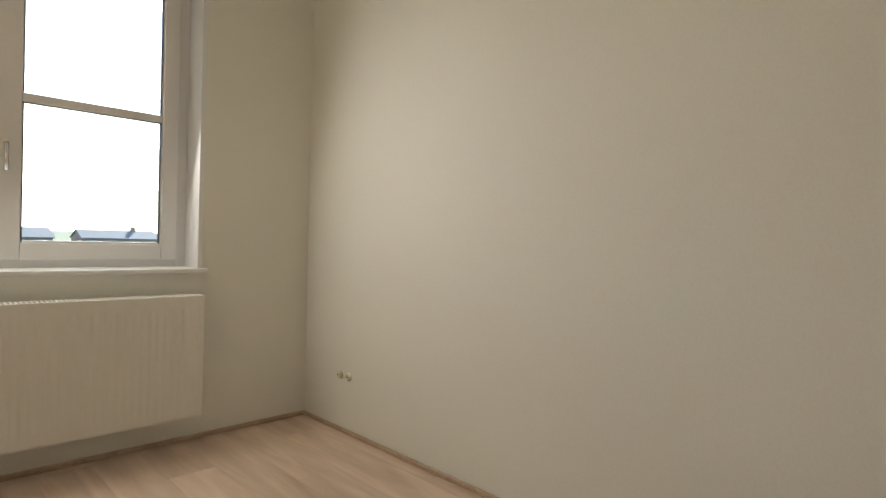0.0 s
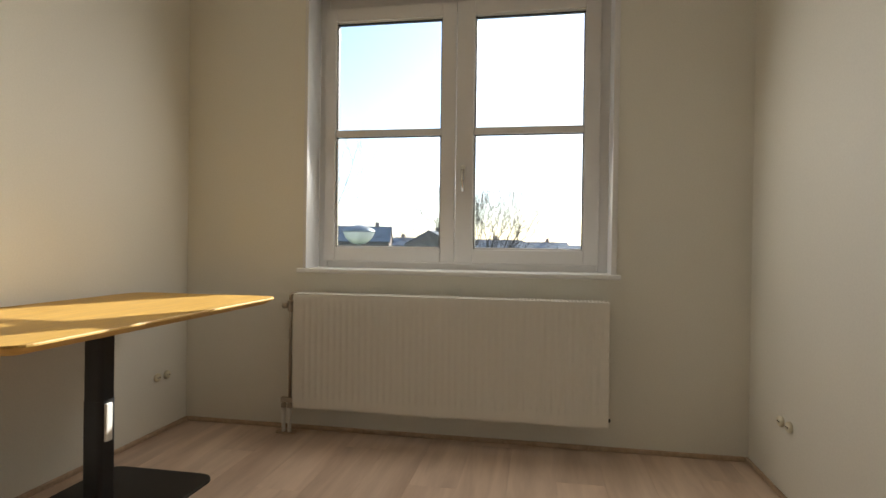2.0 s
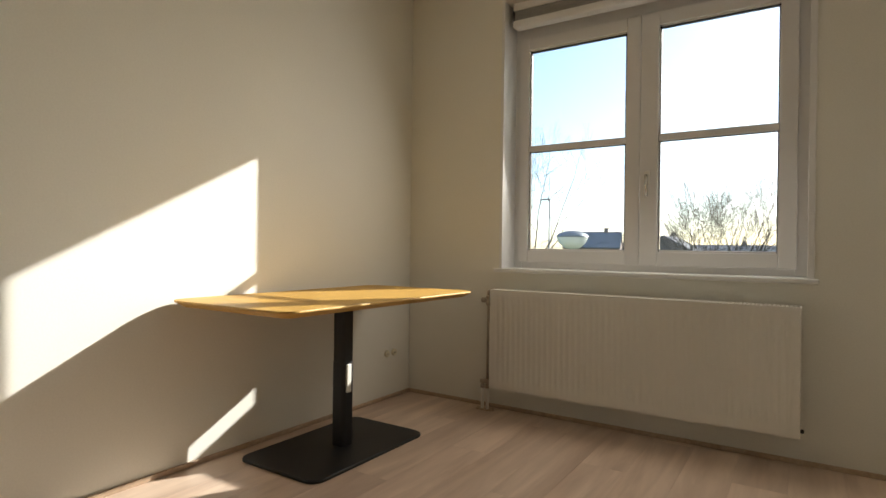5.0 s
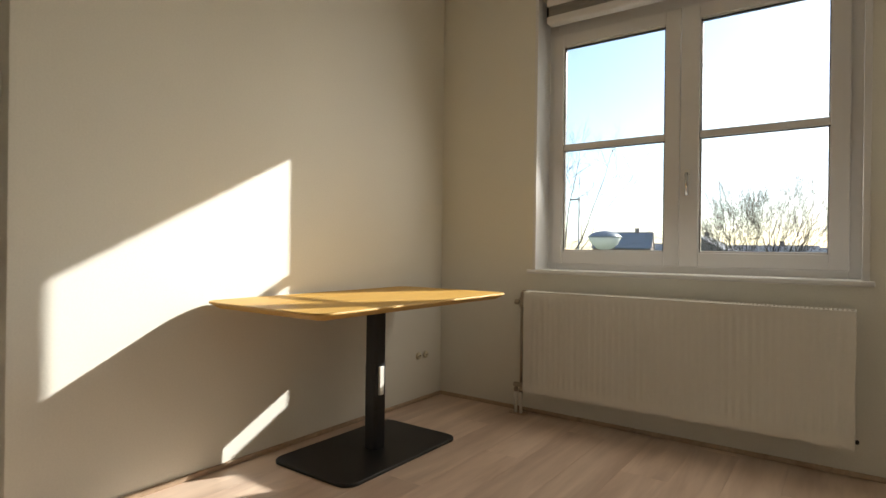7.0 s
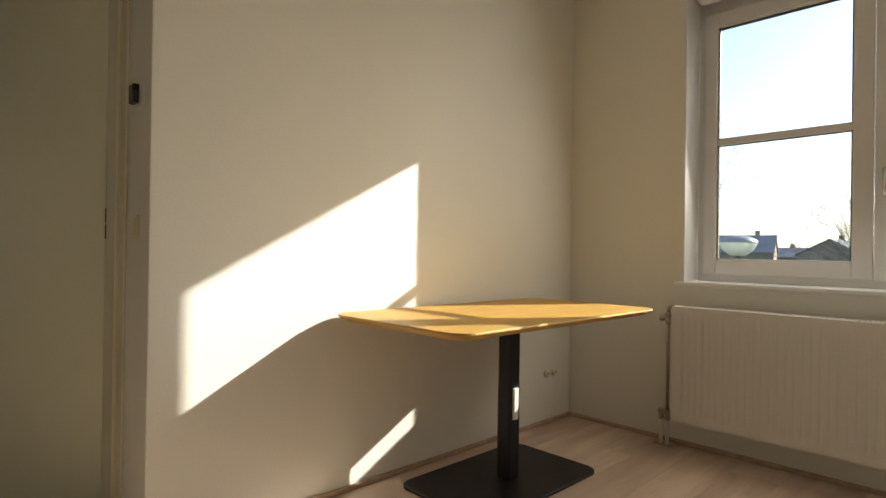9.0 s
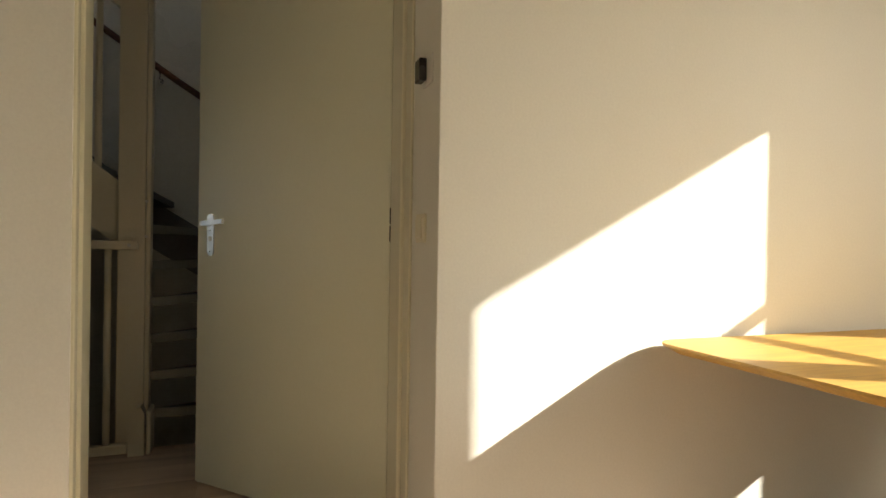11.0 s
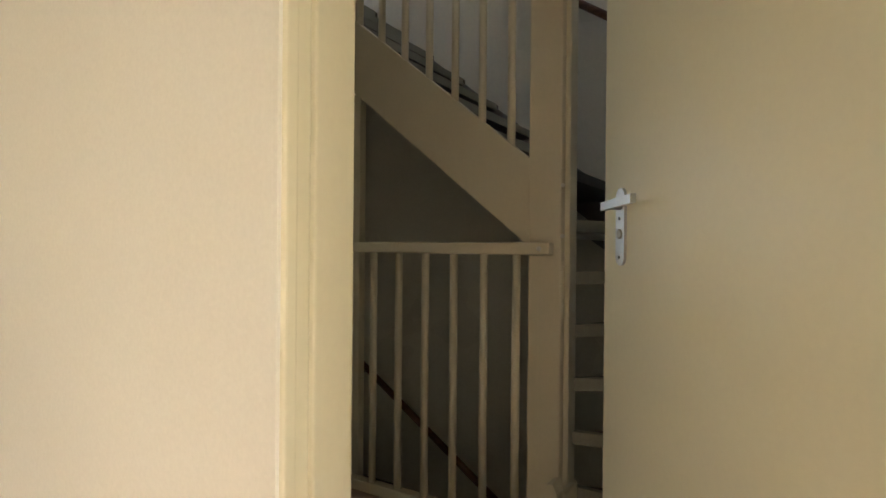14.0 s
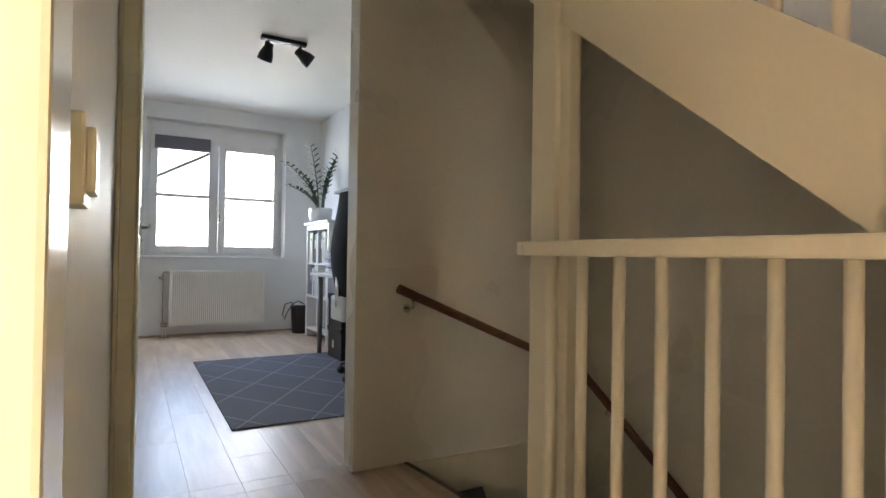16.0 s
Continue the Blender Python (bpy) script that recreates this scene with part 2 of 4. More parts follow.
def add_box(bm, x0, x1, y0, y1, z0, z1, bevel=0.0, seg=2):
    vs = [bm.verts.new((x, y, z)) for z in (z0, z1) for y in (y0, y1) for x in (x0, x1)]
    fs = []
    for q in ((0, 2, 3, 1), (4, 5, 7, 6), (0, 1, 5, 4), (2, 6, 7, 3), (0, 4, 6, 2), (1, 3, 7, 5)):
        fs.append(bm.faces.new([vs[i] for i in q]))
    if bevel:
        edges = list({e for f in fs for e in f.edges})
        bmesh.ops.bevel(bm, geom=edges, offset=bevel, segments=seg, profile=0.6, affect='EDGES')
    return fs


def box(x0, x1, y0, y1, z0, z1, bevel=0.0, seg=2):
    bm = bmesh.new()
    add_box(bm, x0, x1, y0, y1, z0, z1, bevel, seg)
    return bm


def boxes(*rows):
    bm = bmesh.new()
    for r in rows:
        add_box(bm, *r)
    return bm


def add_tube(bm, points, radius, sides=12, taper=None, cap=True):
    """A round bar along points."""
    pts = [Vector(p) for p in points]
    rings = []
    side = None
    for i, p in enumerate(pts):
        d = (pts[min(i + 1, len(pts) - 1)] - pts[max(i - 1, 0)]).normalized()
        if side is None:
            side = d.orthogonal().normalized()
        side = (side - d * side.dot(d)).normalized()
        up = d.cross(side)
        r = radius if taper is None else radius + (taper - radius) * i / (len(pts) - 1)
        rings.append([bm.verts.new(p + (side * math.cos(a) + up * math.sin(a)) * r) for a in (2 * math.pi * k / sides for k in range(sides))])
    for a, b in zip(rings, rings[1:]):
        for k in range(sides):
            f = bm.faces.new((a[k], a[(k + 1) % sides], b[(k + 1) % sides], b[k]))
            f.smooth = True
    if cap:
        bm.faces.new(list(reversed(rings[0])))
        bm.faces.new(rings[-1])
    return bm


def tube(points, radius, sides=12, taper=None):
    return add_tube(bmesh.new(), points, radius, sides, taper)


def lathe(profile, sides=24, centre=(0, 0, 0), axis='Z'):
    """A turned shape: profile of (radius, height)."""
    bm = bmesh.new()
    c = Vector(centre)
    rings = []
    for r, h in profile:
        ring = []
        for k in range(sides):
            a = 2 * math.pi * k / sides
            u, v = r * math.cos(a), r * math.sin(a)
            ring.append(bm.verts.new(c + Vector({'Z': (u, v, h), 'X': (h, u, v), 'Y': (v, h, u)}[axis])))
        rings.append(ring)
    for a, b in zip(rings, rings[1:]):
        for k in range(sides):
            f = bm.faces.new((a[k], a[(k + 1) % sides], b[(k + 1) % sides], b[k]))
            f.smooth = True
    bm.faces.new(list(reversed(rings[0])))
    bm.faces.new(rings[-1])
    return bm


def add_prism(bm, outline, z0, z1):
    """An upright solid over an outline of (x, y)."""
    lo = [bm.verts.new((x, y, z0)) for x, y in outline]
    hi = [bm.verts.new((x, y, z1)) for x, y in outline]
    n = len(outline)
    bm.faces.new(list(reversed(lo)))
    bm.faces.new(hi)
    for i in range(n):
        bm.faces.new((lo[i], lo[(i + 1) % n], hi[(i + 1) % n], hi[i]))
    return bm


def add_slab(bm, outline, x0, x1):
    """A solid over an outline of (y, z), from x0 to x1."""
    lo = [bm.verts.new((x0, y, z)) for y, z in outline]
    hi = [bm.verts.new((x1, y, z)) for y, z in outline]
    n = len(outline)
    bm.faces.new(list(reversed(lo)))
    bm.faces.new(hi)
    for i in range(n):
        bm.faces.new((lo[i], lo[(i + 1) % n], hi[(i + 1) % n], hi[i]))
    return bm


def round_rect(x0, x1, y0, y1, r, seg=8):
    pts = []
    for cx, cy, a0 in ((x1 - r, y1 - r, 0), (x0 + r, y1 - r, 90), (x0 + r, y0 + r, 180), (x1 - r, y0 + r, 270)):
        for k in range(seg + 1):
            a = radians(a0 + 90 * k / seg)
            pts.append((cx + r * math.cos(a), cy + r * math.sin(a)))
    return pts


def finish(bm):
    bmesh.ops.recalc_face_normals(bm, faces=bm.faces)
    return bm


def part(name, bm, material, parent=None, label=""):
    """Links a bmesh as one mesh object, under a thing or a part."""
    finish(bm)
    me = bpy.data.meshes.new(name)
    bm.to_mesh(me)
    bm.free()
    me.materials.append(material)
    ob = new(name, me)
    if parent is not None:
        ob.parent = parent
        ob.matrix_parent_inverse = parent.matrix_world.inverted()
    if label:
        tagged(ob, label=label)
    return ob


def thing(name, label, category, at=(0, 0, 0), group="", kind=""):
    ob = new(name)
    ob.empty_display_size = 0.1
    ob.location = at
    ob.matrix_world = Matrix.Translation(at)
    return tagged(ob, label, category, group, kind)


def structure(name, bm, material, label, category="wall"):
    return tagged(part(name, bm, material), label, category, kind="structure")


# ---- plan ----
W = 2.77          # width of the first room
CEIL_Z = 2.56
BACK = -4.60      # wall behind the first room
NOOK_Y = -2.30    # end of the thick wall behind the desk
DOOR_X = -0.375    # room face of the door wall
LAND_X = -0.50    # landing face of the door wall
JAMB_S = -3.19
HALL_S = -5.17    # wall between landing and second room
WELL_X = -2.66    # far wall of the stairwell
WELL_E = -1.60    # open side of the stairs
R2_W = -2.60
R2_E = 0.55
R2_S = -9.70
WX0, WX1, WZ0, WZ1 = 0.655, 2.18, 0.80, 2.38      # window opening, first room
VX0, VX1, VZ0, VZ1 = -2.18, -0.665, 0.86, 2.38    # window opening, second room

# ---- walls ----
structure("wall_north", boxes((-0.5, WX0, 0, 0.3, -0.3, 2.8), (WX1, W + 0.25, 0, 0.3, -0.3, 2.8),
                              (WX0, WX1, 0, 0.3, -0.3, WZ0), (WX0, WX1, 0, 0.3, WZ1, 2.8)), CREAM_WALL,
          "cream painted window wall of the empty room")
structure("wall_east", box(W, W + 0.25, BACK - 0.2, 0, -0.3, 2.8), CREAM_WALL, "bare cream painted side wall")
structure("wall_west", box(LAND_X, 0, NOOK_Y, 0, -0.3, 2.8, 0.004), CREAM_WALL, "thick cream painted wall beside the desk")
structure("wall_south", box(DOOR_X, W, BACK - 0.2, BACK, -0.3, 2.8), CREAM_WALL, "cream painted wall opposite the window")
structure("wall_door", boxes((LAND_X + 0.03, DOOR_X, HALL_S, JAMB_S, -0.3, 2.8), (LAND_X, DOOR_X, JAMB_S, NOOK_Y, 2.14, 2.8)), CREAM_WALL,
          "cream painted wall with the doorway to the landing")
structure("wall_landing_east", box(LAND_X, LAND_X + 0.03, HALL_S, JAMB_S - 0.002, -0.3, 2.8), GLOSS_WALL, "glossy cream painted wall beside the landing")
structure("wall_hall", boxes((-0.56, R2_E, HALL_S - 0.1, HALL_S, -0.3, 2.8), (WELL_X, -1.40, HALL_S - 0.1, HALL_S, -3.0, 5.0),
                             (-1.40, -0.56, HALL_S - 0.1, HALL_S, 2.14, 2.8)), WELL_WALL,
          "plastered wall between landing and second room")
structure("wall_stairwell", box(WELL_X - 0.15, WELL_X, HALL_S - 0.1, NOOK_Y + 0.15, -3.0, 5.0), WELL_WALL, "plastered wall along the stairs")
structure("wall_landing_north", boxes((WELL_X, LAND_X, NOOK_Y + 0.02, NOOK_Y + 0.15, -3.0, 5.0)), WELL_WALL, "plastered wall at the head of the stairs")
# Unseen opening left in the top ceiling so sky light reaches the landing.
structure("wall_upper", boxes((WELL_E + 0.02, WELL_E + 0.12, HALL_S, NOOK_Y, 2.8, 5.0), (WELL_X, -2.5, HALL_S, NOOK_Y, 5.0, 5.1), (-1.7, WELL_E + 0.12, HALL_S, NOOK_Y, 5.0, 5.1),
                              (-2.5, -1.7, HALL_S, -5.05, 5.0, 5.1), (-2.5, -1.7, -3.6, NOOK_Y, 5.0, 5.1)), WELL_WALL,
          "plastered walls round the upper stairs with an added ceiling opening")
structure("wall_lower", boxes((WELL_E, WELL_E + 0.1, HALL_S, NOOK_Y, -3.0, -0.3), (WELL_X, WELL_E, HALL_S, NOOK_Y, -3.1, -3.0)), WELL_WALL,
          "plastered walls round the lower stairs")
structure("wall_second_west", box(R2_W - 0.12, R2_W, R2_S - 0.3, HALL_S - 0.1, -0.3, 2.8), WHITE_WALL, "white painted wall behind the bookcase")
structure("wall_second_east", box(R2_E, R2_E + 0.12, R2_S - 0.3, HALL_S, -0.3, 2.8), WHITE_WALL, "white painted side wall of the second room")
structure("wall_second_south", boxes((R2_W, VX0, R2_S - 0.3, R2_S, -0.3, 2.8), (VX1, R2_E, R2_S - 0.3, R2_S, -0.3, 2.8),
                                     (VX0, VX1, R2_S - 0.3, R2_S, -0.3, VZ0), (VX0, VX1, R2_S - 0.3, R2_S, VZ1, 2.8)), WHITE_WALL,
          "white painted window wall of the second room")
structure("ceiling", boxes((DOOR_X, W, BACK, NOOK_Y, CEIL_Z, 2.8), (0, W, NOOK_Y, 0, CEIL_Z, 2.8)), CEIL, "white ceiling of the empty room", "ceiling")
structure("ceiling_landing", box(WELL_E, LAND_X, HALL_S, NOOK_Y + 0.02, CEIL_Z, 2.8), CEIL, "white ceiling of the landing", "ceiling")
structure("ceiling_second", box(R2_W, R2_E, R2_S, HALL_S - 0.1, CEIL_Z, 2.8), CEIL, "white ceiling of the second room", "ceiling")

# Unseen overhang added to lower the top edge of the sun patch.
structure("eaves", boxes((-0.5, W + 0.25, 0.30, 0.60, 2.325, 2.46, 0.01)), WHITE_PVC, "added unseen overhang above the window, cutting the top of the sun patch", "eaves")

# ---- floors: a slab, with planks laid on it further down ----
floor = structure("floor", boxes((WELL_E, DOOR_X, HALL_S - 0.1, NOOK_Y, -0.3, -0.009), (DOOR_X, 0, BACK, NOOK_Y, -0.3, -0.009), (0, W, BACK, 0, -0.3, -0.009), (R2_W, R2_E, R2_S, HALL_S - 0.1, -0.3, -0.009)), OAK_STRIP,
                  "pale oak laminate floor in long planks", "floor")

# thin wooden skirting strips
base_rows = [(0.014, W - 0.014, -0.014, 0), (W - 0.014, W, BACK, 0), (0, 0.014, NOOK_Y, 0), (DOOR_X, W - 0.014, BACK, BACK + 0.014),
             (-0.25, 0.014, NOOK_Y - 0.014, NOOK_Y), (DOOR_X, DOOR_X + 0.014, BACK + 0.014, JAMB_S - 0.07),
             (R2_W, R2_E, R2_S, R2_S + 0.014), (R2_W, R2_W + 0.014, R2_S + 0.014, HALL_S - 0.1), (LAND_X - 0.014, LAND_X, HALL_S, JAMB_S - 0.07)]
baseboard = tagged(new("baseboard"), "low oak skirting strip along the floor", "skirting", kind="structure")
for r in base_rows:
    part("strip", box(*r, 0, 0.022, 0.004, 1), OAK_STRIP, baseboard)


# ---- windows ----
def casement_window(name, x0, x1, z0, z1, y, s, label):
    """A two-sash window with one glazing bar a sash. y: inner wall face; s: +1 when outside lies towards +y."""
    def bx(a, b, d0, d1, c, d, bev=0.004):
        ya, yb = sorted((y + s * d0, y + s * d1))
        return box(a, b, ya, yb, c, d, bev, 2)
    win = tagged(new(name), label, "window", kind="structure")
    part("reveal_lining", finish(boxes((x0, x0 + 0.012, min(y + s * 0.006, y + s * 0.16), max(y + s * 0.006, y + s * 0.16), z0 + 0.02, z1),
                                       (x1 - 0.012, x1, min(y + s * 0.006, y + s * 0.16), max(y + s * 0.006, y + s * 0.16), z0 + 0.02, z1))), WHITE_PVC, win)
    for a, b in ((x0 - 0.004, x0 + 0.014), (x1 - 0.014, x1 + 0.012)):
        part("trim", bx(a, b, -0.008, 0.004, z0 + 0.02, z1 + 0.01, 0.003), WHITE_PVC, win)
    part("window_sill", bx(x0 - 0.03, x1 + 0.03, -0.03, 0.165, z0 - 0.003, z0 + 0.02, 0.006), WHITE_PVC, win)
    fr = bmesh.new()
    fx0, fx1, fz0, fz1 = x0 + 0.012, x1 - 0.012, z0 + 0.02, z1
    ya, yb = sorted((y + s * 0.16, y + s * 0.22))
    for a, b, c, d in ((fx0, fx0 + 0.05, fz0, fz1), (fx1 - 0.05, fx1, fz0, fz1), (fx0 + 0.05, fx1 - 0.05, fz0, fz0 + 0.05), (fx0 + 0.05, fx1 - 0.05, fz1 - 0.205, fz1)):
        add_box(fr, a, b, ya, yb, c, d, 0.004, 2)
    part("window_frame", fr, WHITE_PVC, win)
    mid = (x0 + x1) / 2
    st = 0.072       # top and bottom members of a sash
    zb, zt = fz0 + 0.035, fz1 - 0.183
    for i, (a, b, sl, sr) in enumerate(((fx0 + 0.030, mid - 0.012, 0.062, 0.074), (mid - 0.008, fx1 - 0.045, 0.090, 0.074))):
        sash = bmesh.new()
        ya, yb = sorted((y + s * (0.144 + 0.004 * (1 - i)), y + s * 0.195))
        for p in ((a, a + sl, zb, zt), (b - sr, b, zb, zt), (a + sl, b - sr, zb, zb + st), (a + sl, b - sr, zt - st, zt)):
            add_box(sash, p[0], p[1], ya, yb, p[2], p[3], 0.005, 2)
        so = part("sash", sash, WHITE_PVC, win)
        gx0, gx1, gz0, gz1 = a + sl, b - sr, zb + st, zt - st
        bead = bmesh.new()
        for p in ((gx0 - 0.002, gx0 + 0.005, gz0, gz1), (gx1 - 0.005, gx1 + 0.002, gz0, gz1), (gx0, gx1, gz0 - 0.002, gz0 + 0.010), (gx0, gx1, gz1 - 0.010, gz1 + 0.002)):
            ya, yb = sorted((y + s * 0.160, y + s * 0.186))
            add_box(bead, p[0], p[1], ya, yb, p[2], p[3], 0.003, 1)
        part("glazing_bead", bead, WHITE_PVC, so)
        bar_z = gz0 + (gz1 - gz0) * 0.505
        part("glazing_bar", bx(gx0, gx1, 0.153, 0.190, bar_z - 0.019, bar_z + 0.019, 0.006), WHITE_PVC, so)
        for c, d in ((gz0, bar_z), (bar_z, gz1)):
            pane = part("pane", bx(gx0, gx1, 0.168, 0.174, c, d, 0), GLASS, so)
            pane.visible_shadow = False
        seal = bmesh.new()
        for p in ((gx0 + 0.005, gx0 + 0.0095, gz0, gz1), (gx1 - 0.008, gx1 - 0.005, gz0, gz1), (gx0, gx1, gz1 - 0.0155, gz1 - 0.010), (gx0, gx1, bar_z - 0.022, bar_z - 0.019)):
            ya, yb = sorted((y + s * 0.160, y + s * 0.180))
            add_box(seal, p[0], p[1], ya, yb, p[2], p[3])
        part("rubber_seal", seal, BLACK_PLASTIC, so)
    # handle on the sash that opens first
    hx = mid + (0.03 if s > 0 else -0.03)
    hz = zb + 0.46
    ha = part("window_handle", bx(hx - 0.013, hx + 0.013, 0.134, 0.146, hz - 0.03, hz + 0.04, 0.004), WHITE_PLASTIC, win, "white window handle")
    ya = y + s * 0.118
    part("grip", finish(add_tube(bmesh.new(), [(hx, y + s * 0.14, hz + 0.015), (hx, ya, hz + 0.015), (hx, ya, hz - 0.01), (hx + 0.002, ya, hz - 0.095)], 0.0085, 10)), CHROME, ha)
    return win


casement_window("window_1", WX0, WX1, WZ0, WZ1, 0.0, 1, "white casement window with two sashes and glazing bars")
casement_window("window_2", VX0, VX1, VZ0, VZ1, R2_S, -1, "white casement window of the second room with glazing bars")

# blind cassette above the first window
blind = thing("roller_blind", "rolled-up grey pleated blind in a white cassette above the window", "blind", (1.4, 0.05, 2.3))
part("cassette", box(0.700, 2.135, 0.035, 0.10, 2.330, 2.374, 0.008), WHITE_PVC, blind)
pleats = bmesh.new()
for k in range(6):
    add_box(pleats, 0.712, 2.125, 0.036 + 0.003 * (k % 2), 0.094, 2.272 + k * 0.0097, 2.2805 + k * 0.0097)
part("pleats", pleats, GREY_BLIND, blind)
part("bottom_rail", box(0.700, 2.135, 0.030, 0.10, 2.228, 2.272, 0.012, 3), WHITE_PVC, blind)
part("end_cap", box(0.694, 0.700, 0.045, 0.085, 2.25, 2.335, 0.002, 1), BLACK_PLASTIC, blind, "black end cap")

blind_b = thing("window_blind", "dark grey fabric blind drawn a little way down", "blind", (-1.0, R2_S - 0.1, 2.2))
part("fabric", box(-1.335, -0.765, R2_S - 0.100, R2_S - 0.092, 2.08, 2.215), DARK_BLIND, blind_b)
part("bottom_rail", box(-1.335, -0.765, R2_S - 0.103, R2_S - 0.087, 2.062, 2.08, 0.004), GREY_METAL, blind_b)


# ---- radiators ----
def radiator(x0, x1, z0, z1, y, s, label):
    """A panel radiator with an upright ribbed front. s: +1 when the wall lies towards +y."""
    rad = thing("radiator", label, "radiator", ((x0 + x1) / 2, y - s * 0.1, z0), kind="")
    yf, yb = y - s * 0.150, y - s * 0.050
    n = 46
    pitch = (x1 - x0 - 0.05) / n
    prof = []
    for k in range(n):
        xa = x0 + 0.025 + k * pitch
        for f, d in ((0.0, 0.0), (0.22, 0.0005), (0.36, 0.0029), (0.50, 0.0047), (0.64, 0.0052), (0.78, 0.0047), (0.90, 0.0020)):
            prof.append((xa + f * pitch, d))
    prof.append((x1 - 0.025, 0.0))
    bm = bmesh.new()
    za, zb = z0 + 0.045, z1 - 0.045
    rows = []
    for z, fade in ((z0 + 0.004, 0), (za, 0), (za + 0.02, 1), (zb - 0.02, 1), (zb, 0), (z1 - 0.004, 0)):
        rows.append([bm.verts.new((x, yf + s * d * fade, z)) for x, d in [(x0, 0.0)] + prof + [(x1, 0.0)]])
    for a, b in zip(rows, rows[1:]):
        for k in range(len(a) - 1):
            f = bm.faces.new((a[k], a[k + 1], b[k + 1], b[k]))
            f.smooth = True
    part("front_panel", bm, WHITE_ENAMEL, rad)
    lo, hi = sorted((yf + s * 0.002, yb))
    part("back_panel", box(x0 + 0.01, x1 - 0.01, *sorted((yb - s * 0.012, yb)), z0 + 0.01, z1 - 0.01), WHITE_ENAMEL, rad)
    for a, b in ((x0 - 0.002, x0 + 0.003), (x1 - 0.003, x1 + 0.002)):
        part("side_cover", box(a, b, lo - 0.004, hi, z0 + 0.003, z1, 0.002, 1), WHITE_ENAMEL, rad)
    grille = bmesh.new()
    add_box(grille, x0, x1, *sorted((yf, yf + s * 0.012)), z1 - 0.004, z1)
    add_box(grille, x0, x1, *sorted((yb - s * 0.012, yb)), z1 - 0.004, z1)
    m = 90
    for k in range(m):
        xa = x0 + 0.004 + (x1 - x0 - 0.012) * k / m
        add_box(grille, xa, xa + (x1 - x0) / m * 0.5, lo + 0.012, hi - 0.012, z1 - 0.004, z1 - 0.001)
    part("top_grille", grille, WHITE_ENAMEL, rad)
    part("bottom_rail", box(x0, x1, *sorted((yf, yf + s * 0.010)), z0, z0 + 0.005), WHITE_ENAMEL, rad)
    for xa in (x0 + 0.2, x1 - 0.2):
        part("wall_bracket", box(xa - 0.02, xa + 0.02, *sorted((yb, y)), z0 + 0.1, z1 - 0.1), WHITE_ENAMEL, rad)
    return rad, yf, yb


rad_a, ryf, ryb = radiator(0.672, 2.147, 0.150, 0.703, 0.0, 1, "white ribbed panel radiator under the window")
plug = part("drain_plug", lathe([(0.004, 0), (0.009, 0.002), (0.009, 0.010), (0.005, 0.014)], 10, (2.149, -0.10, 0.172), 'X'), BLACK_PLASTIC, rad_a, "small dark plug")


def radiator_pipes(x, y, s, zt, zb, xr, label):
    """Feed pipe with a valve at the top and a twin valve at the bottom, beside a radiator whose side is at xr."""
    d = 1 if xr > x else -1
    pp = thing("radiator_pipes", label, "pipe", (x, y, 0))
    part("feed_pipe", tube([(x, y, zb), (x, y, zt - 0.02)], 0.0085, 12), BRASS_PIPE, pp)
    part("elbow", tube([(x, y, zt - 0.03), (x, y, zt - 0.005), (x + d * 0.008, y, zt + 0.004), (x + d * 0.02, y, zt + 0.006), (xr, y, zt + 0.006)], 0.0095, 12), BRASS_PIPE, pp)
    valve = part("valve_body", lathe([(0.010, -0.035), (0.0155, -0.03), (0.0155, -0.012), (0.012, -0.008), (0.012, 0.008), (0.0155, 0.012), (0.0155, 0.02), (0.010, 0.024)], 14, (x, y, zt - 0.05)), BRASS_PIPE, pp)
    part("valve_knob", lathe([(0.006, 0.0), (0.006, 0.016), (0.014, 0.018), (0.016, 0.03), (0.014, 0.042), (0.006, 0.044)], 14, (x, y, zt - 0.055), 'X') if d < 0 else
         lathe([(0.006, 0.0), (0.006, -0.016), (0.014, -0.018), (0.016, -0.03), (0.014, -0.042), (0.006, -0.044)], 14, (x, y, zt - 0.055), 'X'), BRASS_PIPE, valve)
    twin = part("twin_valve", finish(boxes((x - 0.045, x + 0.022, y - 0.012, y + 0.012, zb - 0.012, zb + 0.012, 0.004))), BRASS_PIPE, pp)
    for xx in (x - 0.032, x):
        part("union_nut", lathe([(0.009, -0.04), (0.0145, -0.038), (0.0145, -0.022), (0.010, -0.018), (0.010, -0.008)], 6, (xx, y, zb)), BRASS_PIPE, twin)
        part("floor_pipe", tube([(xx, y, 0.004), (xx, y, zb - 0.03)], 0.0095, 12), WHITE_ENAMEL, pp, "white plastic pipe sleeve")
    part("side_spindle", tube([(x + 0.02 * d, y, zb), (xr, y, zb)], 0.008, 10), BRASS_PIPE, twin)
    part("floor_rosette", finish(add_prism(bmesh.new(), [(px * 1.0 + x - 0.016, py + y) for px, py in round_rect(-0.055, 0.055, -0.024, 0.024, 0.022)], 0.0, 0.006)), OAK_STRIP, pp)
    return pp


radiator_pipes(0.622, -0.075, 1, 0.690, 0.165, 0.672, "nickel radiator pipe and valves with white floor sleeves")
rad_b, _, _ = radiator(-1.915, -0.925, 0.125, 0.720, R2_S, -1, "white ribbed panel radiator in the second room")
radiator_pipes(-0.87, R2_S + 0.075, -1, 0.70, 0.15, -0.925, "radiator pipe and valves in the second room")

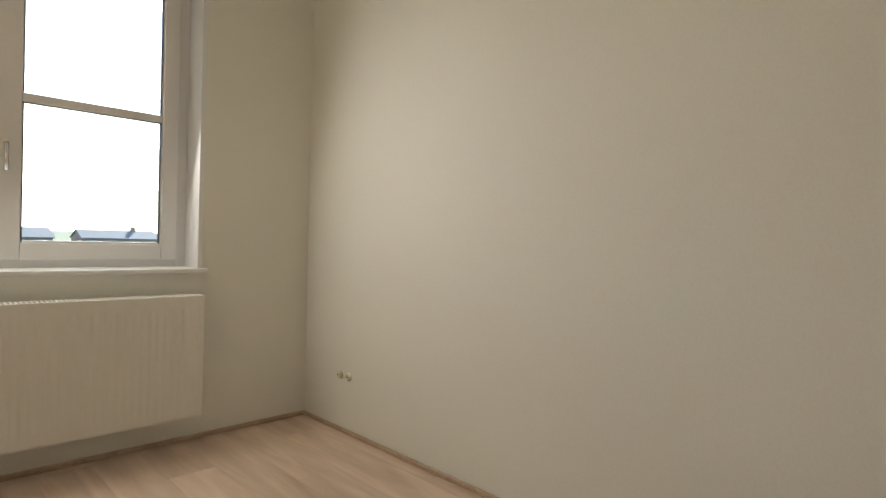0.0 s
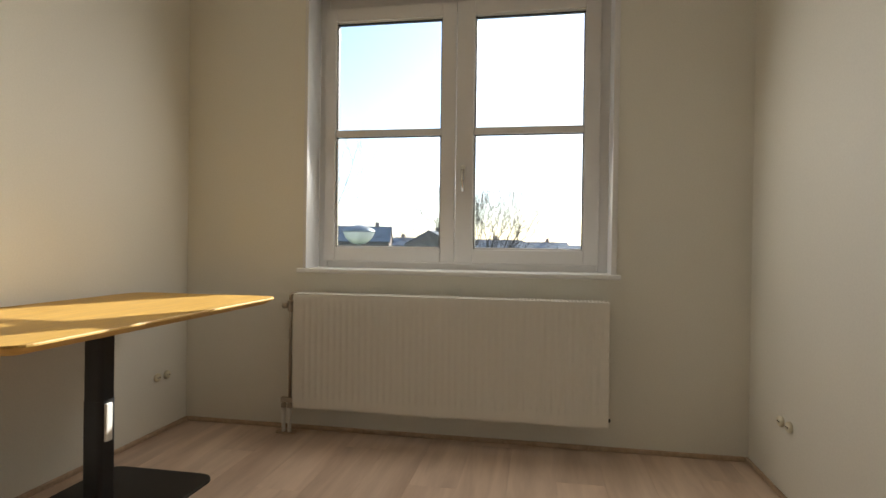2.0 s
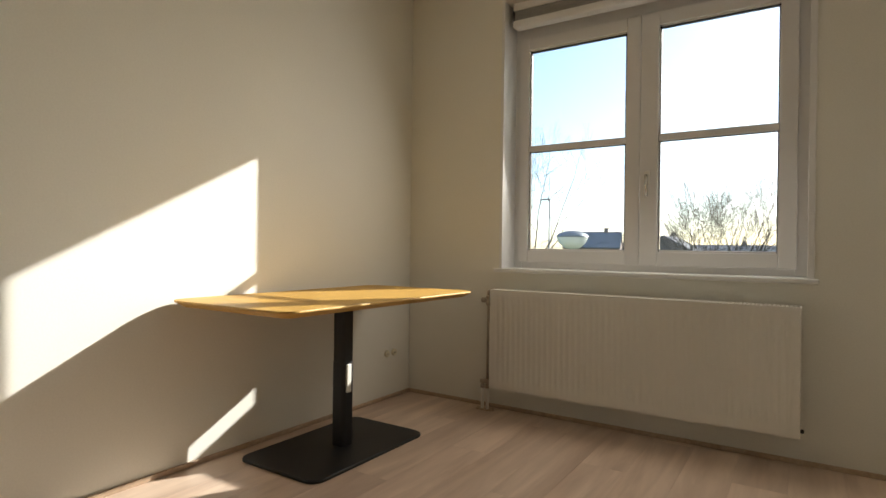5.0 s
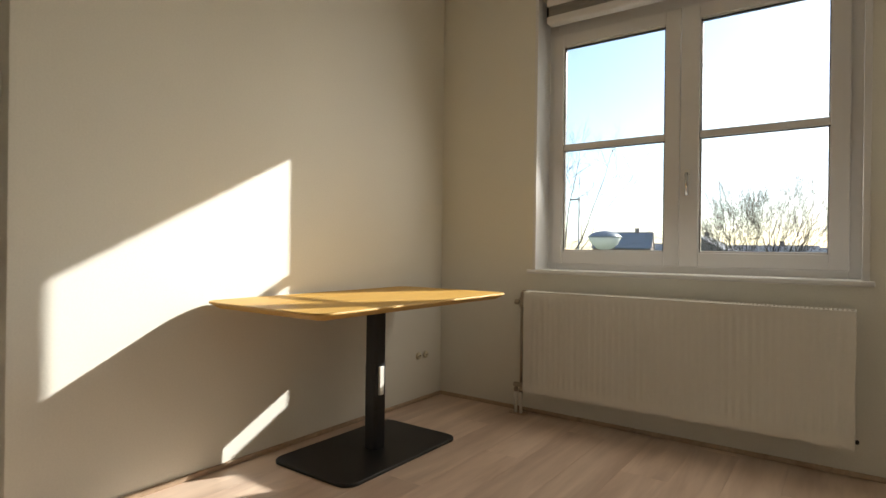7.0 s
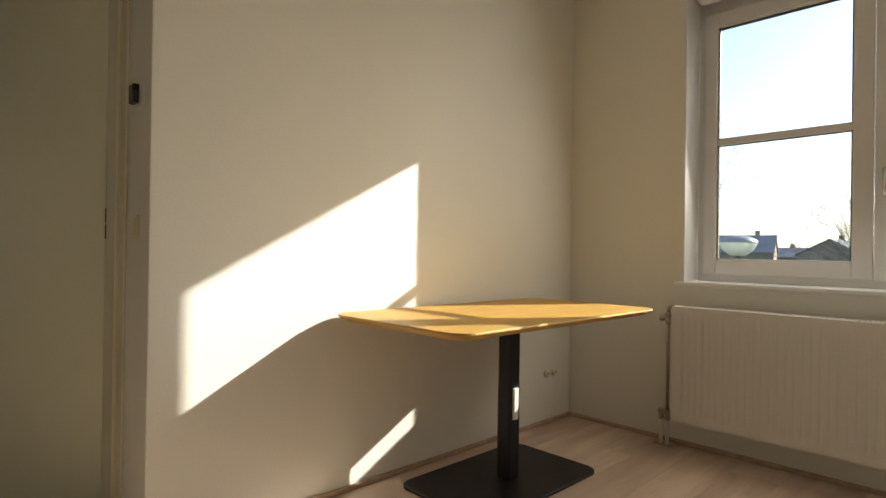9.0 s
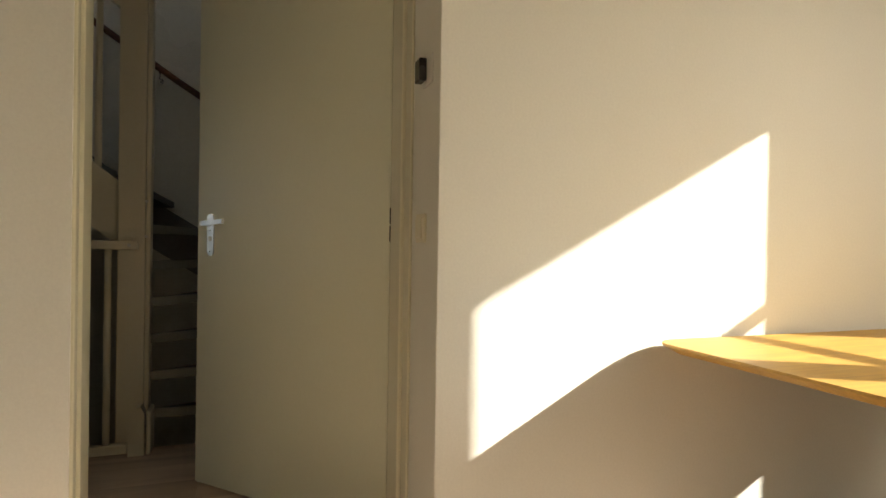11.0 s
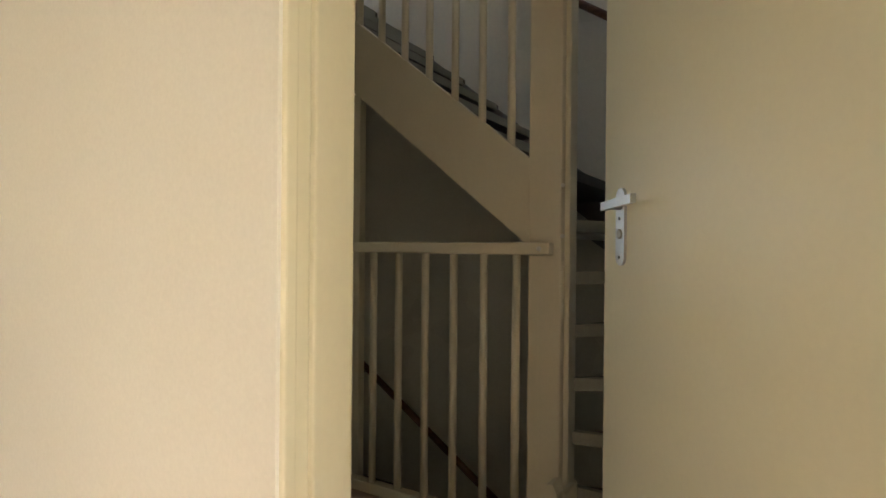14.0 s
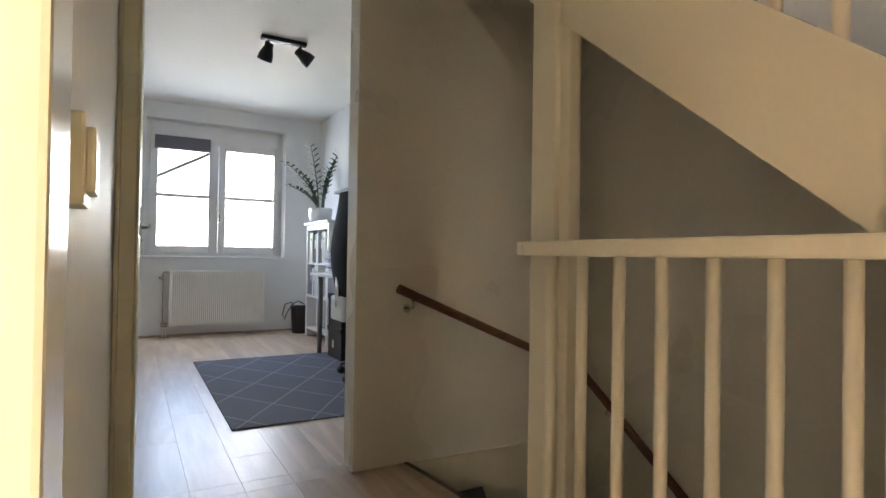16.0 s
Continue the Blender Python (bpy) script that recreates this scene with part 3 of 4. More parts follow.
# ---- desk ----
desk = thing("sit_stand_desk", "oak-topped desk on one black steel column with a flat foot", "desk", (0.36, -1.0, 0))
top = bmesh.new()
TX0, TX1, TY0, TY1, TZ = 0.022, 0.722, -1.665, -0.398, 0.712
o_top, o_mid, o_low = (round_rect(TX0 + i, TX1 - i, TY0 + i, TY1 - i, 0.075 - i) for i in (0.001, 0.0, 0.042))
levels = [[top.verts.new((x, y, z)) for x, y in o] for o, z in ((o_top, TZ), (o_mid, TZ - 0.003), (o_mid, TZ - 0.007), (o_low, TZ - 0.029))]
for a, b in zip(levels, levels[1:]):
    for k in range(len(a)):
        top.faces.new((a[k], a[(k + 1) % len(a)], b[(k + 1) % len(a)], b[k]))
top.faces.new(levels[0])
top.faces.new(list(reversed(levels[-1])))
part("tabletop", top, OAK_TOP, desk)
part("mounting_plate", box(0.24, 0.48, -1.2, -0.8, TZ - 0.039, TZ - 0.029, 0.003, 1), BLACK_STEEL, desk)
part("column", finish(add_prism(bmesh.new(), round_rect(0.322, 0.392, -1.035, -0.965, 0.014, 5), 0.012, TZ - 0.039)), BLACK_STEEL, desk)
part("column_sleeve", finish(add_prism(bmesh.new(), round_rect(0.3205, 0.3935, -1.0365, -0.9635, 0.015, 5), 0.012, 0.40)), BLACK_STEEL, desk)
foot = bmesh.new()
f0, f1, f2 = (round_rect(0.100 + i, 0.575 - i, -1.385 + i, -0.635 - i, 0.06) for i in (0.0, 0.0, 0.004))
fl = [[foot.verts.new((x, y, z)) for x, y in o] for o, z in ((f0, 0.0), (f1, 0.010), (f2, 0.013))]
for a, b in zip(fl, fl[1:]):
    for k in range(len(a)):
        foot.faces.new((a[k], a[(k + 1) % len(a)], b[(k + 1) % len(a)], b[k]))
foot.faces.new(fl[-1])
foot.faces.new(list(reversed(fl[0])))
part("foot_plate", foot, BLACK_STEEL, desk)
part("height_lever", box(0.3935, 0.405, -1.022, -0.992, 0.262, 0.392, 0.005, 3), WHITE_PLASTIC, desk, "white plastic height lever")

# ---- sockets, switch, thermostat ----


def wall_socket(x, y, z, s):
    sk = thing("wall_socket", "small cream wall socket near the floor", "socket", (x, y, z), "sockets near the floor")
    part("body", lathe([(0.021, 0.0), (0.021, s * 0.010), (0.016, s * 0.014), (0.004, s * 0.012)], 16, (x, y, z), 'X'), CREAM_PLASTIC, sk)
    # Dark blocks stand in for the shade inside the pin holes.
    part("pin_holes", finish(boxes((min(x, x + s * 0.0155), max(x, x + s * 0.0155), y - 0.009, y - 0.005, z - 0.002, z + 0.002),
                                   (min(x, x + s * 0.0155), max(x, x + s * 0.0155), y + 0.005, y + 0.009, z - 0.002, z + 0.002))), DARK_SCREEN, sk)


for y in (-0.235, -0.165):
    wall_socket(0.0, y, 0.278, 1)
for y in (-0.345, -0.420):
    wall_socket(W, y, 0.287, -1)

thermo = thing("room_thermostat", "dark room thermostat on a white back plate", "thermostat", (-0.12, NOOK_Y, 1.44))
part("back_plate", box(-0.135, -0.055, NOOK_Y - 0.006, NOOK_Y, 1.398, 1.475, 0.002), WHITE_PLASTIC, thermo)
part("body", box(-0.145, -0.097, NOOK_Y - 0.026, NOOK_Y - 0.006, 1.412, 1.472, 0.004), DARK_SCREEN, thermo)


def light_switch(m, label, rockers=1, depth=1.0):
    sw = new("light_switch")
    sw.matrix_world = m
    tagged(sw, label, "switch")
    w, h = 0.036, 0.039 * rockers

    def flat(name, bm, material):
        for v in bm.verts:
            v.co = m @ v.co
        return part(name, bm, material, sw)
    flat("plate", box(-w, w, -h, h, 0, 0.010 * depth, 0.003), CREAM_PLASTIC)
    flat("rocker", box(-0.028, 0.028, -0.028, 0.028, 0.009 * depth, 0.0145 * depth, 0.003), CREAM_PLASTIC)
    return sw


light_switch(pose(-0.130, NOOK_Y, 1.018, 90, 0, 0), "cream light switch below the thermostat")
light_switch(pose(LAND_X, -3.49, 1.005, 90, 0, -90), "cream light switch on the landing wall", 1.0, 1.7)

# ---- door of the first room ----
door_frame = tagged(new("door_frame"), "cream painted door frame", "door frame", kind="structure")
part("jamb", finish(boxes((-0.522, -0.436, JAMB_S - 0.075, JAMB_S + 0.012, 0, 2.12, 0.004), (-0.436, -0.392, JAMB_S - 0.075, JAMB_S + 0.003, 0, 2.12, 0.004))), FRAME_PAINT, door_frame)
part("stop_bead", box(-0.408, -0.382, JAMB_S - 0.02, JAMB_S + 0.008, 0, 2.12, 0.006, 3), FRAME_PAINT, door_frame)
part("jamb", finish(boxes((-0.51, -0.325, NOOK_Y - 0.012, NOOK_Y + 0.03, 0, 2.12, 0.004))), FRAME_PAINT, door_frame)
part("stop_bead", box(-0.335, -0.300, NOOK_Y - 0.020, NOOK_Y + 0.01, 0, 2.12, 0.006, 3), FRAME_PAINT, door_frame)
part("casing", box(-0.300, -0.235, NOOK_Y - 0.009, NOOK_Y, 0, 2.12, 0.004, 2), FRAME_PAINT, door_frame)
part("head", box(-0.53, -0.30, JAMB_S, NOOK_Y - 0.012, 2.10, 2.14, 0.004), FRAME_PAINT, door_frame)
part("casing", box(-0.508, LAND_X, JAMB_S - 0.10, JAMB_S - 0.075, 0, 2.12, 0.003, 1), CREAM_GLOSS, door_frame)

HINGE = Vector((-0.455, -2.314, 0.0))
END = Vector((-1.115, -2.945, 0.0))
leaf_dir = (END - HINGE).normalized()
LEAF_W = (END - HINGE).length
leaf_m = Matrix.Translation(HINGE) @ Matrix.Rotation(math.atan2(leaf_dir.y, leaf_dir.x), 4, 'Z')


def put_in(m, bm):
    for v in bm.verts:
        v.co = m @ v.co
    return bm


def door_leaf(name, m, width, side, label):
    """A flush leaf from the hinge along +x of m; the near face lies at y = 0, the leaf's thickness on the other side of side."""
    d = tagged(new(name), label, "door", kind="structure")
    d.matrix_world = m
    t = 0.040
    part("leaf", put_in(m, box(0, width, *sorted((0, -side * t)), 0.008, 2.10, 0.004, 2)), DOOR_PAINT, d)
    hx = width - 0.078
    for sd, y0 in ((side, 0.0), (-side, -side * t)):
        plate = bmesh.new()
        out = []
        for cz, a0 in ((1.086 - 0.02, 0), (0.915 + 0.02, 180)):
            for k in range(9):
                a = radians(a0 + 180 * k / 8)
                out.append((hx + 0.0175 * math.cos(a), cz + 0.0175 * math.sin(a)))
        lo = [plate.verts.new((x, y0, z)) for x, z in out]
        hi = [plate.verts.new((x, y0 + sd * 0.006, z)) for x, z in out]
        plate.faces.new(lo)
        plate.faces.new(list(reversed(hi)))
        for k in range(len(out)):
            plate.faces.new((lo[k], lo[(k + 1) % len(out)], hi[(k + 1) % len(out)], hi[k]))
        po = part("handle_plate", put_in(m, plate), ALU, d, "satin aluminium plate")
        yo = y0 + sd * 0.040
        lever = bmesh.new()
        add_tube(lever, [(hx, y0, 1.046), (hx, yo - sd * 0.004, 1.046)], 0.010, 12)
        for (xa, za, xb, zb) in ((hx + 0.010, 1.043, hx - 0.045, 1.047), (hx - 0.045, 1.047, hx - 0.108, 1.052)):
            lo4 = [(xa, yo - 0.006, za - 0.0088), (xa, yo + 0.006, za - 0.0088), (xa, yo + 0.006, za + 0.0088), (xa, yo - 0.006, za + 0.0088)]
            hi4 = [(xb, yo - 0.006, zb - 0.0088), (xb, yo + 0.006, zb - 0.0088), (xb, yo + 0.006, zb + 0.0088), (xb, yo - 0.006, zb + 0.0088)]
            a = [lever.verts.new(p) for p in lo4]
            b = [lever.verts.new(p) for p in hi4]
            lever.faces.new(a)
            lever.faces.new(list(reversed(b)))
            for k in range(4):
                lever.faces.new((a[k], a[(k + 1) % 4], b[(k + 1) % 4], b[k]))
        part("lever", put_in(m, lever), ALU, po, "satin aluminium lever")
        part("lock_knob", put_in(m, lathe([(0.0105, y0 + sd * 0.006), (0.0105, y0 + sd * 0.008), (0.008, y0 + sd * 0.009)], 16, (hx, 0, 0.985), 'Y')), BRASS_PIPE, po)
        for z in (0.935, 1.018):
            part("screw", put_in(m, lathe([(0.0035, y0 + sd * 0.006), (0.0035, y0 + sd * 0.0075)], 8, (hx, 0, z), 'Y')), CHROME, po)
    hb = bmesh.new()
    for z in (1.008, 1.066):
        add_tube(hb, [(-0.003, side * 0.004, z - 0.026), (-0.003, side * 0.004, z + 0.026)], 0.0018, 8)
    part("hinge", put_in(m, hb), DARK_SCREEN, d, "thin dark upright bars at the hinge edge")
    return d


door_leaf("door_1", leaf_m, LEAF_W, 1, "cream flush door standing half open to the landing")

# ---- second room's door frame and door ----
frame_b = tagged(new("door_frame"), "cream painted frame of the second room's doorway", "door frame", kind="structure")
part("jamb", finish(boxes((-0.565, -0.515, HALL_S - 0.11, HALL_S + 0.015, 0, 2.12, 0.004), (-0.515, -0.502, HALL_S, HALL_S + 0.022, 0, 2.12, 0.003))), CREAM_GLOSS, frame_b)
part("stop_bead", box(-0.575, -0.565, HALL_S - 0.05, HALL_S + 0.005, 0, 2.12, 0.003, 1), CREAM_GLOSS, frame_b)
part("jamb", finish(boxes((-1.415, -1.392, HALL_S - 0.108, HALL_S + 0.004, 0, 2.12, 0.003))), WELL_WALL, frame_b)
part("head", box(-1.392, -0.565, HALL_S - 0.108, HALL_S + 0.004, 2.10, 2.14, 0.003), CREAM_GLOSS, frame_b)
door_leaf("door_2", Matrix.Translation((-0.578, HALL_S - 0.11, 0)) @ Matrix.Rotation(radians(-91.2), 4, 'Z'), 0.86, -1, "white door of the second room standing wide open")

# ---- stairs ----
RISE, GOING = 0.175, 0.216
stairs = thing("staircase_up", "cream painted winding staircase with dark treads going up", "staircase", (-2.1, -3.3, 0))
NX, NY = -1.575, -3.255      # the newel


def cast(angle, x0, y0, xw, yn, ys):
    """Where a ray from (x0, y0) at that angle leaves the stairwell."""
    c, s = math.cos(radians(angle)), math.sin(radians(angle))
    best = 9.0
    if c < -1e-6:
        best = min(best, (xw - x0) / c)
    if s > 1e-6:
        best = min(best, (yn - y0) / s)
    if s < -1e-6:
        best = min(best, (ys - y0) / s)
    return x0 + c * best, y0 + s * best


YN = NOOK_Y + 0.02
PIV = (-1.625, -3.215)
angles = [88, 103, 118, 133, 148, 163, 180]


def winder(poly, z):
    return add_prism(bmesh.new(), poly, z - 0.036, z)


def edge_bar(a, b, z, width=0.018, depth=0.040, out=0.004):
    """A strip along the front edge of a tread."""
    a, b = Vector((*a, 0)), Vector((*b, 0))
    d = (b - a).normalized()
    n = Vector((d.y, -d.x, 0))
    q = [a - n * out, b - n * out, b + n * width, a + n * width]
    return add_prism(bmesh.new(), [(v.x, v.y) for v in q], z - depth, z + 0.0015)


for k in range(6):
    z = RISE * (k + 1)
    p0, p1 = cast(angles[k], *PIV, WELL_X, YN, -9), cast(min(180, angles[k + 1] + 4), *PIV, WELL_X, YN, -9)
    poly = [PIV, p0]
    if abs(p0[1] - YN) < 1e-6 and abs(p1[0] - WELL_X) < 1e-6:
        poly.append((WELL_X, YN))
    poly.append(p1)
    tr = part("tread", winder(poly, z), TREAD_DARK, stairs, "dark winder tread")
    part("nosing", edge_bar(p0, PIV, z), TREAD_EDGE, tr, "lighter grey front edge")
y7 = -3.345
for k in range(7, 15):
    z = RISE * k
    yk = y7 - (k - 7) * GOING
    yb = max(yk - GOING - 0.03, HALL_S)
    if k == 7:
        tr = part("tread", finish(add_prism(bmesh.new(), [(WELL_X, -3.215), (-1.64, -3.215), (-1.64, yb), (WELL_X, yb)], z - 0.036, z)), TREAD_DARK, stairs)
        continue
    tr = part("tread", box(WELL_X, -1.64, yb, yk + 0.02, z - 0.036, z), TREAD_DARK, stairs)
    part("nosing", box(WELL_X + 0.03, -1.64, yk + 0.02, yk + 0.026, z - 0.036, z + 0.001), TREAD_EDGE, tr, "lighter grey front edge")
SL = 0.81


def str_top(y):
    return 1.246 + (-3.324 - y) * SL


ys = HALL_S
part("stringer", finish(add_slab(bmesh.new(), [(-3.324, str_top(-3.324)), (ys, str_top(ys)), (ys, str_top(ys) - 0.296), (-3.324, str_top(-3.324) - 0.296)], -1.64, -1.60)), STAIR_PAINT, stairs)
soffit = [(-3.345, str_top(-3.345) - 0.27), (ys, str_top(ys) - 0.27), (ys, str_top(ys) - 0.25), (-3.345, str_top(-3.345) - 0.25)]
part("soffit", finish(add_slab(bmesh.new(), soffit, WELL_X, -1.64)), WELL_WALL, stairs)
part("wall_string", finish(add_slab(bmesh.new(), [(YN, 0.84), (-2.95, 0.99), (-3.287, 1.20), (-3.541, 1.388), (ys, 1.388 + (-3.541 - ys) * 0.795), (ys, 1.015 + (-3.46 - ys) * 0.795),
                                                  (-3.46, 1.015), (-3.285, 0.893), (-2.95, 0.68), (YN, 0.50)], WELL_X, WELL_X + 0.028)), STRING_GREY, stairs, "dark grey wall string")
north_string = bmesh.new()
corners = [(WELL_X + 0.028, 0.84), (WELL_X + 0.028, 0.50), (-1.95, 0.14), (-1.72, 0.0), (-1.60, 0.0), (-1.60, 0.26)]
lo, hi = ([north_string.verts.new((x, y, z)) for x, z in corners] for y in (YN - 0.028, YN))
north_string.faces.new(lo)
north_string.faces.new(list(reversed(hi)))
for k in range(6):
    north_string.faces.new((lo[k], lo[(k + 1) % 6], hi[(k + 1) % 6], hi[k]))
part("wall_string", north_string, STRING_GREY, stairs, "dark grey wall string")
newel = part("newel_post", box(-1.64, -1.555, -3.318, -3.205, 0.0, CEIL_Z - 0.002, 0.006, 2), STAIR_PAINT, stairs)
part("newel_side", box(-1.655, -1.585, -3.205, -3.187, 0.0, CEIL_Z - 0.002, 0.003, 1), STAIR_PAINT, stairs)
for z in (1.155, 0.993):
    part("bolt_cap", lathe([(0.007, 0.0), (0.007, 0.004), (0.004, 0.006)], 12, (-1.556, -3.2, z), 'X'), WHITE_PLASTIC, newel, "white bolt cap")
block = bmesh.new()
add_slab(block, [(-3.255, 0), (-3.19, 0), (-3.19, 0.19), (-3.205, 0.222), (-3.225, 0.215), (-3.255, 0.16)], -1.555, -1.495)
part("start_block", block, STAIR_PAINT, stairs)
part("start_side", box(-1.62, -1.50, -3.182, -3.165, 0, 0.20, 0.004, 1), STAIR_PAINT, stairs)
for k in range(13):
    y = -3.412 - 0.1145 * k
    if y < -4.75:
        break
    part("baluster", tube([(-1.62, y, str_top(y) - 0.01), (-1.62, y, str_top(y) + 0.80)], 0.0145, 12), STAIR_PAINT, stairs)
part("upper_handrail", finish(add_slab(bmesh.new(), [(-3.324, str_top(-3.324) + 0.80), (-4.9, str_top(-4.9) + 0.80), (-4.9, str_top(-4.9) + 0.86), (-3.324, str_top(-3.324) + 0.86)], -1.645, -1.595)), STAIR_PAINT, stairs)
left_post = part("post", finish(boxes((-1.66, -1.585, -4.222, -4.118, -2.9, CEIL_Z - 0.002, 0.005), (-1.640, -1.602, -4.118, -4.078, -0.3, str_top(-4.09) - 0.29, 0.004))), STAIR_PAINT, stairs)

# ---- railing along the landing ----
rail = thing("landing_railing", "cream painted balustrade with round balusters along the landing", "railing", (-1.53, -3.7, 0))
hr = part("handrail", box(-1.555, -1.510, -4.190, -3.228, 0.932, 0.972, 0.006, 2), STAIR_PAINT, rail)
for y in (-4.165, -3.262):
    part("bolt_cap", lathe([(0.008, 0.0), (0.008, 0.003), (0.005, 0.005)], 12, (-1.510, y, 0.952), 'X'), WHITE_PLASTIC, hr, "white bolt cap")
part("bottom_rail", box(-1.553, -1.512, -4.19, -3.262, 0.008, 0.050, 0.005, 2), STAIR_PAINT, rail)
for k in range(7):
    y = -3.349 - k * 0.1193
    part("baluster", tube([(-1.532, y, 0.048), (-1.532, y, 0.934)], 0.0142, 14), STAIR_PAINT, rail)

# ---- stairs down ----
down = thing("staircase_down", "winding staircase with dark treads going down", "staircase", (-2.1, -4.5, -0.3))
PD = (-1.62, -4.235)
edge = [(WELL_E, HALL_S), (-1.634, HALL_S), (-1.652, -5.03), (-1.672, -4.82), (-1.690, -4.55), (-1.66, -4.24), (WELL_E, -4.22)]
part("landing_edge", finish(add_prism(bmesh.new(), edge, -0.045, 0.0)), OAK_STRIP, down)
outer = [(x - 0.022, y) for x, y in edge[1:6]]
part("edge_nosing", finish(add_prism(bmesh.new(), edge[1:6] + list(reversed(outer)), -0.045, 0.002)), TREAD_DARK, down, "dark edge strip")
fan = [266, 245, 224, 203, 182]
for k in range(4):
    z = -RISE * (k + 1)
    p0, p1 = cast(min(269, fan[k] + 6), *PD, WELL_X, 9, HALL_S), cast(fan[k + 1], *PD, WELL_X, 9, HALL_S)
    poly = [PD, p0]
    if abs(p0[1] - HALL_S) < 1e-6 and abs(p1[0] - WELL_X) < 1e-6:
        poly.append((WELL_X, HALL_S))
    poly.append(p1)
    part("tread", winder(poly, z), TREAD_DARK, down, "dark winder tread")
    part("riser", finish(add_prism(bmesh.new(), [PD, p0, (p0[0] + 0.012, p0[1]), (PD[0] + 0.012, PD[1])], z, z + RISE - 0.036)), RISER, down)
for k in range(5, 15):
    z = -RISE * k
    y0 = -4.235 + (k - 5) * GOING * 0.9
    part("tread", box(WELL_X, -1.62, y0, y0 + GOING, z - 0.036, z), TREAD_DARK, down)
part("wall_string", box(WELL_X, -1.66, HALL_S, HALL_S + 0.016, -0.34, -0.004, 0.003, 1), STAIR_PAINT, down)
part("stringer", finish(add_slab(bmesh.new(), [(-4.22, -0.55), (-3.25, -1.35), (-3.25, -1.66), (-4.22, -0.86)], -1.63, -1.595)), STAIR_PAINT, down)


# ---- handrails on the stairwell walls ----
def wall_rail(name, pts, brackets, label):
    h = thing(name, label, "handrail", pts[0])
    part("rail", tube(pts, 0.0205, 14), RAIL_WOOD, h)
    for p, d in brackets:
        p, d = Vector(p), Vector(d)
        bm = bmesh.new()
        add_tube(bm, [p, p - Vector((0, 0, 0.035)), p - Vector((0, 0, 0.045)) + d * 0.02, p - Vector((0, 0, 0.045)) + d * 0.058], 0.006, 8)
        add_tube(bm, [p - Vector((0, 0, 0.045)) + d * 0.052, p - Vector((0, 0, 0.045)) + d * 0.059], 0.020, 12)
        part("bracket", bm, CHROME, h, "nickel wall bracket")
    return h


wall_rail("handrail_down", [(-1.57, -5.112, 0.782), (-1.60, -5.112, 0.769), (-2.54, -5.112, 0.372), (-2.585, -5.10, 0.352), (-2.60, -5.06, 0.33), (-2.60, -4.49, -0.056), (-2.60, -3.2, -0.93)],
          [((-1.64, -5.112, 0.735), (0, -1, 0)), ((-2.48, -5.112, 0.38), (0, -1, 0)), ((-2.60, -4.9, 0.20), (-1, 0, 0)), ((-2.60, -4.0, -0.40), (-1, 0, 0))],
          "round brown wooden handrail descending along the stairwell wall")
wall_rail("handrail_up", [(-2.60, -2.95, 1.84), (-2.60, -3.186, 1.987), (-2.60, -3.70, 2.33), (-2.60, -4.035, 2.51), (-2.60, -5.0, 3.25)],
          [((-2.60, -3.3, 2.04), (-1, 0, 0)), ((-2.60, -4.4, 2.76), (-1, 0, 0))], "round brown wooden handrail above the stairs")
wall_corner = thing("door_stop", "small metal strip at the foot of the wall", "floor strip", (-1.37, HALL_S, 0))
part("strip", box(-1.398, -1.385, HALL_S - 0.05, HALL_S + 0.02, 0, 0.012, 0.002, 1), ALU, wall_corner)

# ---- second room ----
rug = thing("rug", "dark grey woven rug with thin pale lozenge lines", "rug", (-1.73, -6.99, 0))
rm = box(-0.70, 0.70, -1.02, 1.02, 0.0, 0.009, 0.003, 2)
rb = part("mat", rm, RUG)
rb.parent = rug
BCX0, BCX1, BCY0, BCY1, BCZ = R2_W + 0.016, -2.30, -9.20, -8.40, 1.275
bc = thing("bookcase", "white open bookcase on short legs with binders in it", "bookcase", ((BCX0 + BCX1) / 2, (BCY0 + BCY1) / 2, 0))
part("top", box(BCX0 - 0.0, BCX1 + 0.025, BCY0 - 0.025, BCY1 + 0.025, BCZ - 0.028, BCZ, 0.005), LACQUER, bc)
part("back", box(BCX0, BCX0 + 0.012, BCY0, BCY1, 0.09, BCZ - 0.028), LACQUER, bc)
for a, b in ((BCY0, BCY0 + 0.045), (BCY1 - 0.045, BCY1)):
    part("side", box(BCX0 + 0.012, BCX1, a, b, 0.0, BCZ - 0.028, 0.004, 1), LACQUER, bc)
part("divider", box(BCX0 + 0.012, BCX1 - 0.01, -8.812, -8.79, 0.12, BCZ - 0.07), LACQUER, bc)
for z in (0.11, 0.47, 0.83):
    part("shelf", box(BCX0 + 0.012, BCX1 - 0.006, BCY0 + 0.045, BCY1 - 0.045, z - 0.022, z, 0.002, 1), LACQUER, bc)
part("apron", box(BCX1 - 0.02, BCX1 - 0.002, BCY0 + 0.045, BCY1 - 0.045, BCZ - 0.09, BCZ - 0.028), LACQUER, bc)


def magazine_file(y, z, w, h, material, label):
    f = thing("magazine_file", label, "file box", (-2.45, y, z), "files in the bookcase")
    part("box", box(-2.56, -2.315, y - w / 2, y + w / 2, z, z + h, 0.003, 1), material, f)
    # A black disc paints the dark inside of the finger hole.
    part("finger_hole", lathe([(0.016, 0.0), (0.016, 0.003)], 14, (-2.316, y, z + h * 0.78), 'X'), BLACK_PLASTIC, f)


